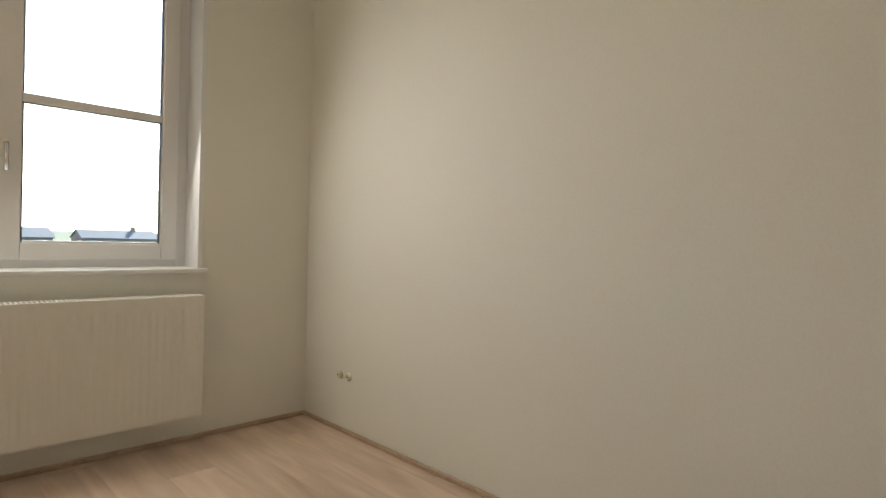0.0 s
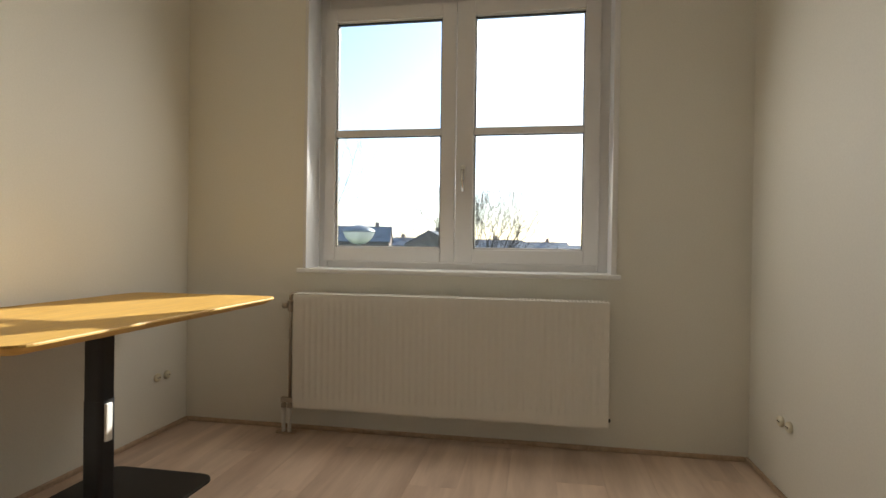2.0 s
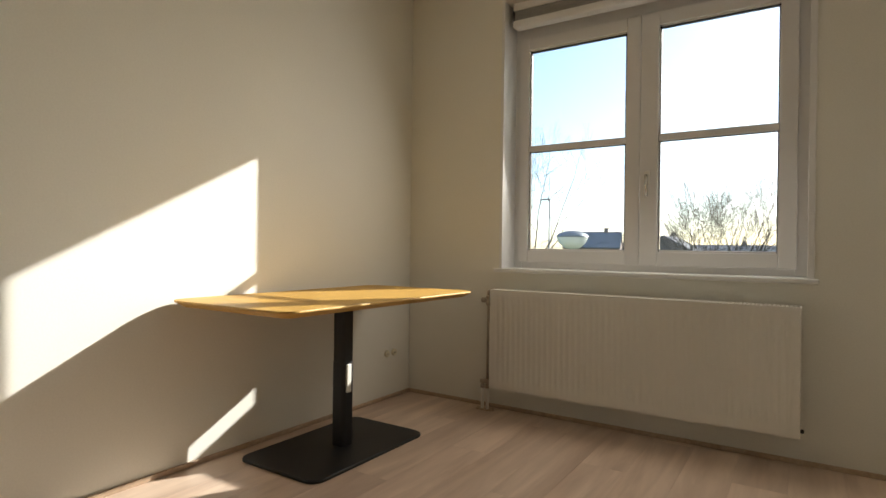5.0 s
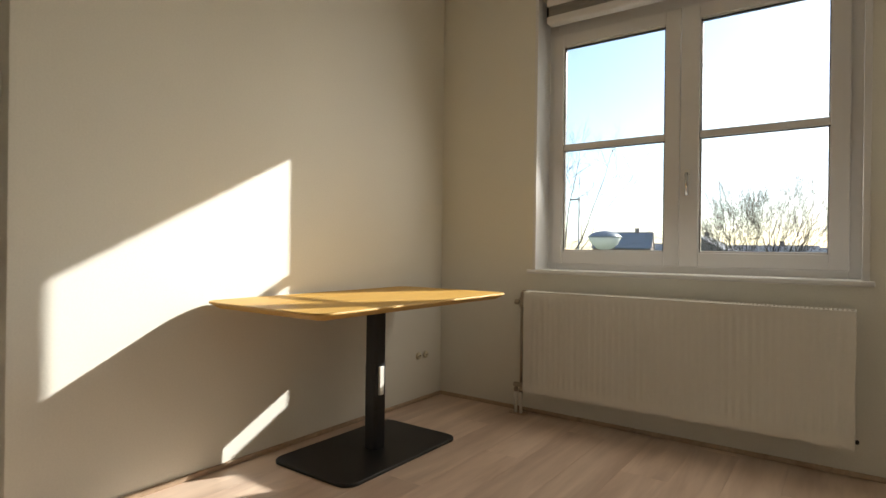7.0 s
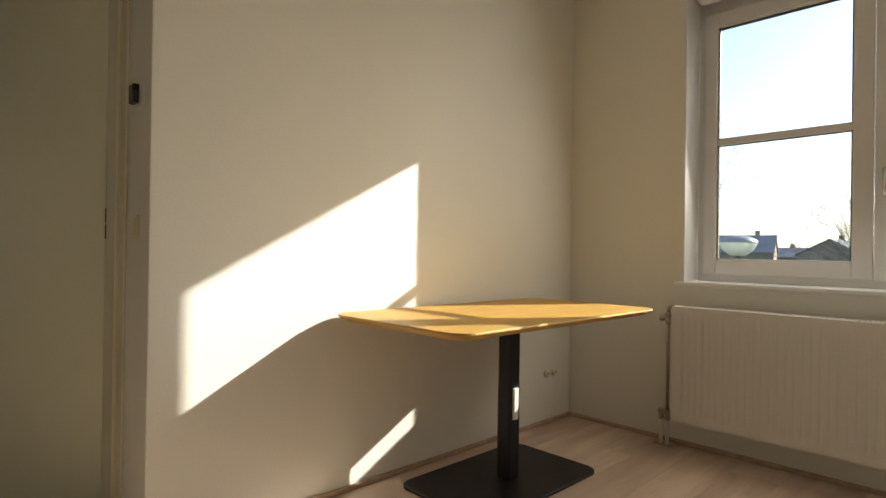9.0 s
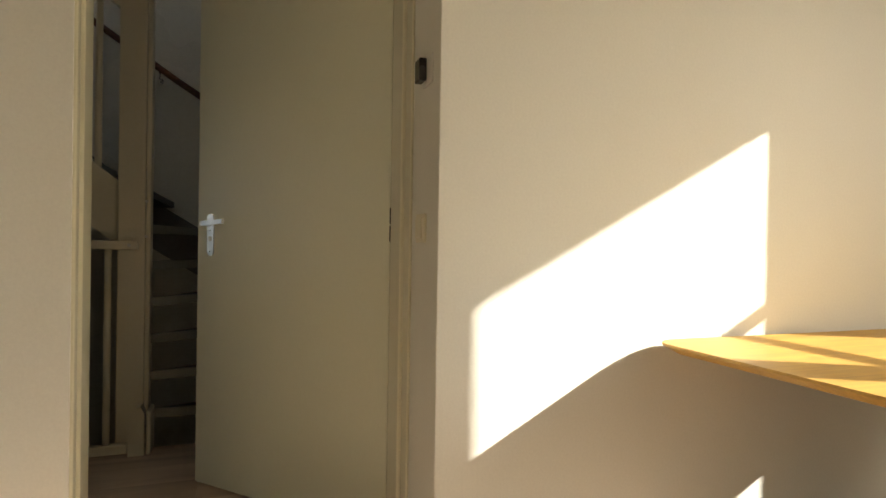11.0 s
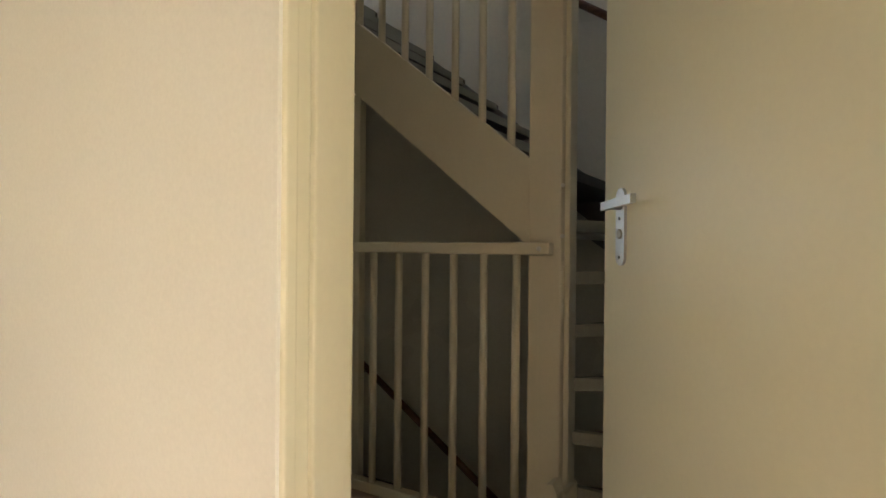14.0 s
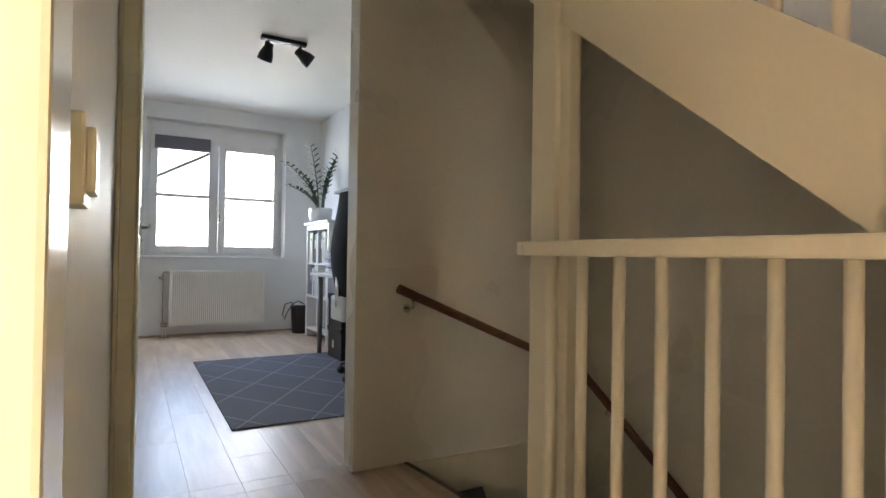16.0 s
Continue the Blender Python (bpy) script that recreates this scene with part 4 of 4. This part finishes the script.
def binder(y, z, w, h, material, label):
    f = thing("binder", label, "binder", (-2.45, y, z), "binders in the bookcase")
    part("cover", box(-2.56, -2.33, y - w / 2, y + w / 2, z, z + h, 0.004, 1), material, f)
    part("spine_label", box(-2.3305, -2.3285, y - w * 0.3, y + w * 0.3, z + h * 0.5, z + h * 0.8), PAPER, f)


magazine_file(-9.075, 0.83, 0.125, 0.33, CARD, "cream card magazine file with a round finger hole")
binder(-8.965, 0.83, 0.06, 0.31, BLACK_PLASTIC, "black lever binder standing in the bookcase")
binder(-8.90, 0.83, 0.05, 0.32, PAPER, "white binder standing in the white bookcase")
binder(-8.845, 0.83, 0.045, 0.31, BLACK_PLASTIC, "black lever binder standing in the bookcase")
magazine_file(-8.60, 0.83, 0.13, 0.33, CARD, "cream card magazine file with a round finger hole")
binder(-8.735, 0.83, 0.05, 0.31, BLACK_PLASTIC, "black lever binder standing in the bookcase")
binder(-9.10, 0.47, 0.05, 0.31, BLUE_BINDER, "blue card binder standing in the bookcase")
binder(-9.04, 0.47, 0.045, 0.30, PAPER, "white binder standing in the white bookcase")
binder(-8.985, 0.47, 0.045, 0.31, BLUE_BINDER, "blue card binder standing in the bookcase")
magazine_file(-8.87, 0.47, 0.125, 0.33, CARD, "cream card magazine file with a round finger hole")
binder(-8.55, 0.47, 0.05, 0.31, PAPER, "white binder standing in the white bookcase")
binder(-8.49, 0.47, 0.05, 0.29, BLUE_BINDER, "blue card binder standing in the bookcase")

# pot plant on the bookcase
PX, PY = -2.40, -9.02
plant = thing("pot_plant", "dark green house plant with arching feathered stems in a white pot", "plant", (PX, PY, BCZ))
part("pot", lathe([(0.085, 0.0), (0.104, 0.008), (0.118, 0.03), (0.128, 0.08), (0.131, 0.152), (0.128, 0.158), (0.121, 0.156), (0.116, 0.13)], 28, (PX, PY, BCZ)), POT, plant)
part("soil", lathe([(0.114, 0.120), (0.117, 0.134), (0.05, 0.140)], 20, (PX, PY, BCZ)), SOIL, plant)
rnd = random.Random(5)
UP = Vector((0, 0, 1))
for ang, lean, length in ((8, 0.62, 0.60), (32, 0.20, 0.74), (196, 0.26, 0.76), (235, 0.42, 0.60), (305, 0.48, 0.52), (110, 0.34, 0.56), (345, 0.85, 0.36)):
    bm = bmesh.new()
    out = Vector((math.cos(radians(ang)), math.sin(radians(ang)), 0))
    pts = []
    for i in range(13):
        f = i / 12
        pts.append(Vector((PX, PY, BCZ + 0.13)) + out * (0.035 + lean * length * f ** 1.7) + UP * (length * (f - 0.30 * lean * f * f)))
    add_tube(bm, pts, 0.009, 6, 0.0035)
    side = out.cross(UP)
    for i in range(3, 13):
        along = (pts[min(i + 1, 12)] - pts[i - 1]).normalized()
        for sg in (1, -1):
            p = pts[i] + along * (0.012 * sg)
            d = (side * sg * 0.9 + out * (0.5 * sg) + along * 0.75 + Vector((rnd.uniform(-.2, .2), rnd.uniform(-.2, .2), rnd.uniform(-.15, .2)))).normalized()
            ln = rnd.uniform(0.070, 0.095) * (0.75 if i in (3, 12) else 1.0)
            nrm = d.cross(UP.cross(d)).normalized()
            wv = d.cross(nrm).normalized() * 0.019
            rim = [bm.verts.new(p + d * (ln * u) + wv * v + nrm * 0.004 * abs(v)) for u, v in ((0, 0), (0.25, 0.75), (0.55, 1.0), (0.82, 0.7), (1, 0), (0.82, -0.7), (0.55, -1.0), (0.25, -0.75))]
            mid1 = bm.verts.new(p + d * ln * 0.52 - nrm * 0.003)
            for q in range(8):
                bm.faces.new((rim[q], rim[(q + 1) % 8], mid1))
    part("stem", bm, LEAF, plant)

# desk with papers
tb = thing("writing_desk", "white desk with round grey metal legs", "desk", (-2.3, -7.3, 0))
part("tabletop", box(R2_W + 0.016, -2.02, -8.06, -6.55, 0.725, 0.755, 0.004), LACQUER, tb)
for x, y in ((-2.10, -7.985), (-2.52, -7.985), (-2.10, -6.63), (-2.52, -6.63)):
    part("leg", tube([(x, y, 0.012), (x, y, 0.725)], 0.022, 14), GREY_METAL, tb)
papers = thing("paper_stack", "untidy stack of papers on the white desk", "papers", (-2.3, -7.85, 0.755))
rnd = random.Random(8)
for k in range(11):
    a = radians(rnd.uniform(-14, 14))
    bm = box(-0.105, 0.105, -0.148, 0.148, 0, 0.012 if k % 3 else 0.018, 0.001, 1)
    put_in(Matrix.Translation((-2.27 + rnd.uniform(-.03, .03), -7.86 + rnd.uniform(-.03, .03), 0.756 + k * 0.0185)) @ Matrix.Rotation(a, 4, 'Z'), bm)
    part("sheaf", bm, (PAPER, PAPER, BLUE_BINDER, PAPER)[k % 4], papers)


def storage_box(z, label):
    s = thing("storage_box", label, "box", (-2.36, -7.62, z), "storage boxes under the desk")
    part("box", box(-2.54, -2.14, -7.86, -7.50, z, z + 0.27, 0.006), BLACK_PLASTIC, s)
    part("lid", box(-2.548, -2.132, -7.868, -7.492, z + 0.235, z + 0.285, 0.006), BLACK_STEEL, s)
    part("label_holder", box(-2.36, -2.30, -7.494, -7.488, z + 0.10, z + 0.17, 0.003, 1), CHROME, s)
    part("label_holder", box(-2.138, -2.130, -7.72, -7.66, z + 0.10, z + 0.17, 0.003, 1), CHROME, s)


storage_box(0.0, "black storage box with a metal label holder on the floor")
storage_box(0.286, "black storage box with a metal label holder on another box")

bin_ = thing("waste_bin", "black waste bin with a loose cable hanging over it", "bin", (-2.32, -9.46, 0))
part("bucket", lathe([(0.095, 0.0), (0.098, 0.005), (0.118, 0.30), (0.124, 0.31), (0.114, 0.31), (0.09, 0.03)], 24, (-2.32, -9.46, 0)), BLACK_PLASTIC, bin_)
part("cable", tube([(-2.25, -9.46, 0.30), (-2.20, -9.44, 0.36), (-2.13, -9.44, 0.34), (-2.10, -9.44, 0.22), (-2.12, -9.43, 0.16), (-2.15, -9.42, 0.25), (-2.21, -9.42, 0.34), (-2.28, -9.44, 0.37), (-2.36, -9.46, 0.33)], 0.006, 8), BLACK_PLASTIC, bin_)

# office chair
CX, CY = -2.20, -6.86
chair = thing("office_chair", "black high-backed office chair on a chrome five-star base", "chair", (CX, CY, 0))
part("seat", box(CX - 0.22, CX + 0.24, CY - 0.24, CY + 0.24, 0.44, 0.53, 0.035, 4), BLACK_FABRIC, chair)
bk = bmesh.new()
rows = []
for i in range(13):
    f = i / 12
    z = 0.56 + 0.83 * f
    xo = CX + 0.235 + 0.045 * math.sin(f * 4.2) + 0.05 * f
    wd = 0.20 + 0.045 * math.sin(f * math.pi)
    rows.append([bk.verts.new((xo + t * 0.045 - 0.05 * abs(u) ** 2, CY + u * wd, z)) for t, u in ((0, -1), (0, -.5), (0, 0), (0, .5), (0, 1), (1, 1), (1, .5), (1, 0), (1, -.5), (1, -1))])
for a, b in zip(rows, rows[1:]):
    for k in range(10):
        f = bk.faces.new((a[k], a[(k + 1) % 10], b[(k + 1) % 10], b[k]))
        f.smooth = True
bk.faces.new(rows[0])
bk.faces.new(rows[-1])
part("backrest", bk, BLACK_FABRIC, chair)
part("top_band", box(CX + 0.225, CX + 0.295, CY - 0.19, CY + 0.19, 1.385, 1.41, 0.010, 2), GREY_METAL, chair)
part("back_bar", tube([(CX + 0.05, CY, 0.42), (CX + 0.27, CY, 0.44), (CX + 0.315, CY, 0.56), (CX + 0.31, CY, 0.80)], 0.02, 10), CHROME, chair)
part("lumbar_cover", box(CX + 0.285, CX + 0.325, CY - 0.13, CY + 0.13, 0.44, 0.62, 0.02, 3), LACQUER, chair, "white plastic back cover")
part("gas_spring", tube([(CX, CY, 0.10), (CX, CY, 0.44)], 0.026, 14), CHROME, chair)
for k in range(5):
    a = radians(24 + 72 * k)
    e = (CX + 0.30 * math.cos(a), CY + 0.30 * math.sin(a))
    part("base_arm", tube([(CX, CY, 0.125), (CX + 0.15 * math.cos(a), CY + 0.15 * math.sin(a), 0.115), (*e, 0.082)], 0.020, 10, 0.013), CHROME, chair)
    ca = part("castor", lathe([(0.006, -0.026), (0.028, -0.024), (0.030, -0.008), (0.022, -0.004), (0.022, 0.004), (0.030, 0.008), (0.028, 0.024), (0.006, 0.026)], 16, (e[0], e[1], 0.030), 'Y'), BLACK_PLASTIC, chair)
    part("castor_stem", tube([(*e, 0.045), (*e, 0.09)], 0.008, 8), BLACK_PLASTIC, ca)

# ceiling spots
spot = thing("ceiling_spotlight", "black ceiling bar with two bell-shaped spotlights, unlit", "lamp", (-1.53, -7.20, CEIL_Z))
part("bar", box(-1.715, -1.375, -7.235, -7.185, CEIL_Z - 0.03, CEIL_Z, 0.003, 1), BLACK_STEEL, spot)
for x, aim in ((-1.43, Vector((0.25, -0.25, -1))), (-1.67, Vector((-0.75, 0.10, -0.55)))):
    aim.normalize()
    c = Vector((x, -7.21, CEIL_Z - 0.085))
    stem = part("stem", tube([(x, -7.21, CEIL_Z - 0.03), (x, -7.21, CEIL_Z - 0.075)], 0.008, 10), BLACK_STEEL, spot)
    sh = lathe([(0.020, -0.035), (0.030, -0.033), (0.034, 0.0), (0.052, 0.055), (0.056, 0.10), (0.053, 0.10), (0.047, 0.05), (0.01, 0.02)], 20)
    put_in(Matrix.Translation(c) @ aim.to_track_quat('Z', 'Y').to_matrix().to_4x4(), sh)
    so = part("shade", sh, BLACK_STEEL, spot)
    sd = aim.cross(Vector((0, 0, 1))).normalized() * 0.042
    part("yoke", tube([c + sd, c + sd + Vector((0, 0, 0.03)), c + Vector((0, 0, 0.045)), c - sd + Vector((0, 0, 0.03)), c - sd], 0.005, 8), BLACK_STEEL, so)
    bl = lathe([(0.012, 0.03), (0.022, 0.05), (0.024, 0.075), (0.012, 0.09)], 14)
    put_in(Matrix.Translation(c) @ aim.to_track_quat('Z', 'Y').to_matrix().to_4x4(), bl)
    part("bulb", bl, WHITE_PLASTIC, so, "white unlit bulb")

# ---- outdoors ----
GZ = -2.95
gm = bmesh.new()
bmesh.ops.create_grid(gm, x_segments=1, y_segments=1, size=2500)
for v in gm.verts:
    v.co.z = GZ
tagged(part("ground", gm, GRASS), "flat grassy ground reaching the horizon", "ground", kind="structure")
tagged(part("road", box(-80, 80, 9, 15, GZ - 0.05, GZ + 0.03), ASPHALT), "asphalt street in front of the house", "road", kind="structure")


def street_lamp_dome(x, y, top):
    l = thing("street_lamp", "street lamp with a wide opal bowl under a grey cap", "street lamp", (x, y, GZ))
    part("pole", tube([(x, y, GZ), (x, y, top - 0.25)], 0.05, 12, 0.035), GREY_METAL, l)
    part("bowl", lathe([(0.05, -0.27), (0.10, -0.26), (0.185, -0.19), (0.222, -0.11), (0.225, -0.095)], 28, (x, y, top)), LAMP_GLASS, l, "opal bowl")
    part("cap", lathe([(0.232, -0.10), (0.232, -0.085), (0.19, -0.045), (0.11, -0.012), (0.02, 0.0)], 28, (x, y, top)), GREY_METAL, l, "grey metal cap")


def street_light(x, y, top):
    l = thing("street_light", "tall grey street light with a short arm", "street lamp", (x, y, GZ))
    part("pole", tube([(x, y, GZ), (x, y, top)], 0.09, 10, 0.05), GREY_METAL, l)
    part("head", box(x - 0.75, x + 0.1, y - 0.12, y + 0.12, top - 0.02, top + 0.1, 0.03, 2), GREY_METAL, l)


street_lamp_dome(-0.70, 4.90, 1.215)
street_light(2.12 - 0.3786 * 45, -2.91 + 0.9215 * 45, 4.85)
street_light(2.12 - 0.2917 * 110, -2.91 + 0.956 * 110, 4.3)


def add_twig(vs, fs, a, b, r0, r1, sides):
    d = (b - a)
    d.normalize()
    u = d.orthogonal().normalized()
    w = d.cross(u)
    n0 = len(vs)
    for p, r in ((a, r0), (b, r1)):
        for k in range(sides):
            t = 2 * math.pi * k / sides
            vs.append(p + (u * math.cos(t) + w * math.sin(t)) * r)
    for k in range(sides):
        fs.append((n0 + k, n0 + (k + 1) % sides, n0 + sides + (k + 1) % sides, n0 + sides + k))


def tree(x, y, height, spread, stems, seed, label, buds=True, depth=5):
    """A bare spring tree: tapered stems that fork again and again into fine twigs with small buds."""
    rg = random.Random(seed)
    t = thing("tree", label, "tree", (x, y, GZ))
    tv, tf, cv, cf, bv, bf = [], [], [], [], [], []

    def grow(p, d, length, r, level):
        steps = 3
        for i in range(steps):
            q = p + d * (length / steps)
            r1 = max(r * 0.86, 0.0045)
            (add_twig(tv, tf, p, q, r, r1, 7) if level < 2 else add_twig(cv, cf, p, q, r, r1, 4 if level < 4 else 3))
            p, r = q, r1
            d = (d + Vector((rg.uniform(-.16, .16), rg.uniform(-.16, .16), rg.uniform(-.03, .10)))).normalized()
            if level >= depth - 1:
                for _ in range(1 if buds else 0):
                    c = p + Vector((rg.uniform(-.05, .05), rg.uniform(-.05, .05), rg.uniform(-.05, .05)))
                    e = Vector((rg.uniform(-1, 1), rg.uniform(-1, 1), rg.uniform(-1, 1))).normalized() * rg.uniform(0.012, 0.022)
                    g = e.orthogonal().normalized() * 0.010
                    n0 = len(bv)
                    bv.extend((c - e, c + g, c + e, c - g))
                    bf.append((n0, n0 + 1, n0 + 2, n0 + 3))
            if level < depth and i > 0:
                side = d.orthogonal().normalized()
                side.rotate(Matrix.Rotation(rg.uniform(0, 6.28), 3, d))
                nd = (d + side * rg.uniform(0.45, 0.85)).normalized()
                grow(p, nd, length * rg.uniform(0.55, 0.78), r * 0.6, level + 1)
        if level < depth:
            grow(p, d, length * 0.72, r * 0.85, level + 1)
    for s in range(stems):
        a = 2 * math.pi * s / stems + rg.uniform(-.3, .3)
        lean = spread * rg.uniform(0.4, 1.0) if stems > 1 else 0.06
        d = Vector((math.cos(a) * lean, math.sin(a) * lean, 1)).normalized()
        grow(Vector((x + math.cos(a) * 0.2, y + math.sin(a) * 0.2, GZ - 0.05)), d, height * 0.30, 0.02 * height * (0.33 if stems > 1 else 1), 0)
    for nm, v, f, m in (("trunk", tv, tf, BARK), ("crown", cv, cf, BARK), ("buds", bv, bf, BUD)):
        if v:
            me = bpy.data.meshes.new(nm)
            me.from_pydata([tuple(q) for q in v], [], f)
            me.materials.append(m)
            ob = new(nm, me)
            ob.parent = t
            ob.matrix_parent_inverse = t.matrix_world.inverted()
            tagged(ob, kind="stuff" if nm != "trunk" else "")


tree(2.12 - 0.112 * 30, -2.91 + 0.99 * 30, 9.0, 0.56, 15, 3, "broad bare tree with many stems and fine twigs")
tree(2.12 - 0.452 * 26, -2.91 + 0.90 * 26, 11.0, 0.5, 5, 11, "tall bare tree with thin branches", depth=5)
tree(-34, 88, 8.0, 0.5, 3, 21, "bare tree far down the street", buds=False, depth=4)
tree(-3, 95, 7.0, 0.5, 3, 22, "bare tree far down the street", buds=False, depth=4)


def house(x, y, w, d, eaves, ridge, turn, label, wall=BRICK_FAR, gable_x=True):
    """A gabled house with windows on its long and short sides."""
    m = pose(x, y, GZ, 0, 0, turn)
    h = new("house")
    h.matrix_world = m
    tagged(h, label, "house")
    bm = bmesh.new()
    v = [bm.verts.new(p) for p in ((-w / 2, -d / 2, 0), (w / 2, -d / 2, 0), (w / 2, d / 2, 0), (-w / 2, d / 2, 0),
                                   (-w / 2, -d / 2, eaves), (w / 2, -d / 2, eaves), (w / 2, d / 2, eaves), (-w / 2, d / 2, eaves), (-w / 2, 0, ridge), (w / 2, 0, ridge))]
    for q in ((0, 1, 5, 4), (2, 3, 7, 6), (1, 2, 6, 9, 5), (3, 0, 4, 8, 7), (4, 5, 9, 8), (6, 7, 8, 9), (0, 3, 2, 1)):
        bm.faces.new([v[i] for i in q])
    part("wall", put_in(m, bm), wall, h)
    rf = bmesh.new()
    for sg in (-1, 1):
        ov = 0.35
        ez = eaves - ov * (ridge - eaves) / (d / 2)
        lo = [(-w / 2 - 0.2, sg * (d / 2 + ov), ez + 0.06), (w / 2 + 0.2, sg * (d / 2 + ov), ez + 0.06), (w / 2 + 0.2, 0, ridge + 0.06), (-w / 2 - 0.2, 0, ridge + 0.06)]
        a = [rf.verts.new(p) for p in lo]
        b = [rf.verts.new((p[0], p[1], p[2] + 0.16)) for p in lo]
        rf.faces.new(a)
        rf.faces.new(list(reversed(b)))
        for k in range(4):
            rf.faces.new((a[k], a[(k + 1) % 4], b[(k + 1) % 4], b[k]))
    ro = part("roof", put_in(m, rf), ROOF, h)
    part("chimney", put_in(m, box(w * 0.2, w * 0.2 + 0.7, -0.35, 0.35, ridge - 0.6, ridge + 0.9)), wall, ro)
    n = max(2, int(w / 2.6))
    for k in range(n):
        xa = -w / 2 + w * (k + 0.5) / n
        for z in (1.0, 3.6):
            if z + 1.3 > eaves:
                continue
            for sg in (-1, 1):
                wi = part("window", put_in(m, box(xa - 0.6, xa + 0.6, *sorted((sg * (d / 2 - 0.02), sg * (d / 2 + 0.05))), z, z + 1.3)), WHITE_PVC, h)
                part("pane", put_in(m, box(xa - 0.5, xa + 0.5, *sorted((sg * (d / 2 + 0.05), sg * (d / 2 + 0.06))), z + 0.1, z + 1.2)), DARK_SCREEN, wi)


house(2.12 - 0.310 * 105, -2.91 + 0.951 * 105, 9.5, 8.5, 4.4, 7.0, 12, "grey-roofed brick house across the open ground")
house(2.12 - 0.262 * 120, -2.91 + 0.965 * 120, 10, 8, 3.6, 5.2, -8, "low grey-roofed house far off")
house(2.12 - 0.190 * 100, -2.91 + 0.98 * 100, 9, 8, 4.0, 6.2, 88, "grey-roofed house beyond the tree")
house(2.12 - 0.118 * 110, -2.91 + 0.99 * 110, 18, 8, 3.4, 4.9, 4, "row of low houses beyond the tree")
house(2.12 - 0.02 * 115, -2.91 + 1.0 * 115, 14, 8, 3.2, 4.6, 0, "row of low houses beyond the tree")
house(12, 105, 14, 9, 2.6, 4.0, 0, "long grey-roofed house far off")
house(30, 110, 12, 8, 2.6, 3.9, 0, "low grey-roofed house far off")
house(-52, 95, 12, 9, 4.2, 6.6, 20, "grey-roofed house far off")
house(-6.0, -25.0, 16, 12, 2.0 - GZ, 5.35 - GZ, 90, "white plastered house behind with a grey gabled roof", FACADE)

# ---- floor planks, last ----
PLANK_W, PLANK_L = 0.192, 1.32
plank_meshes = {}


def plank_mesh(w, l):
    key = (round(w, 3), round(l, 3))
    if key not in plank_meshes:
        bm = box(0.0002, key[0] - 0.0002, 0.0002, key[1] - 0.0002, -0.008, 0.0, 0.0)
        tops = [e for e in bm.edges if all(abs(v.co.z) < 1e-6 for v in e.verts)]
        bmesh.ops.bevel(bm, geom=tops, offset=0.0007, segments=1, affect='EDGES')
        finish(bm)
        me = bpy.data.meshes.new("plank")
        bm.to_mesh(me)
        bm.free()
        me.materials.append(OAK_FLOOR)
        plank_meshes[key] = me
    return plank_meshes[key]


rects = [(0.0, W, BACK, 0.0), (DOOR_X, 0.0, BACK, NOOK_Y), (LAND_X, DOOR_X, JAMB_S, NOOK_Y), (WELL_E, LAND_X, HALL_S, NOOK_Y + 0.02),
         (-1.40, -0.56, HALL_S - 0.1, HALL_S), (R2_W, R2_E, R2_S, HALL_S - 0.1)]
row = -18
while row * PLANK_W < W:
    x0 = row * PLANK_W
    shift = (row * 0.37 % 1.0) * PLANK_L
    col = -9
    while col * PLANK_L + shift < 0.2:
        y0 = col * PLANK_L + shift
        for a, b, c, d in rects:
            xa, xb, ya, yb = max(x0, a), min(x0 + PLANK_W, b), max(y0, c), min(y0 + PLANK_L, d)
            if xb - xa > 0.004 and yb - ya > 0.004:
                ob = new("plank", plank_mesh(xb - xa, yb - ya))
                ob.location = (xa, ya, 0.0)
                ob.parent = floor
        col += 1
    row += 1
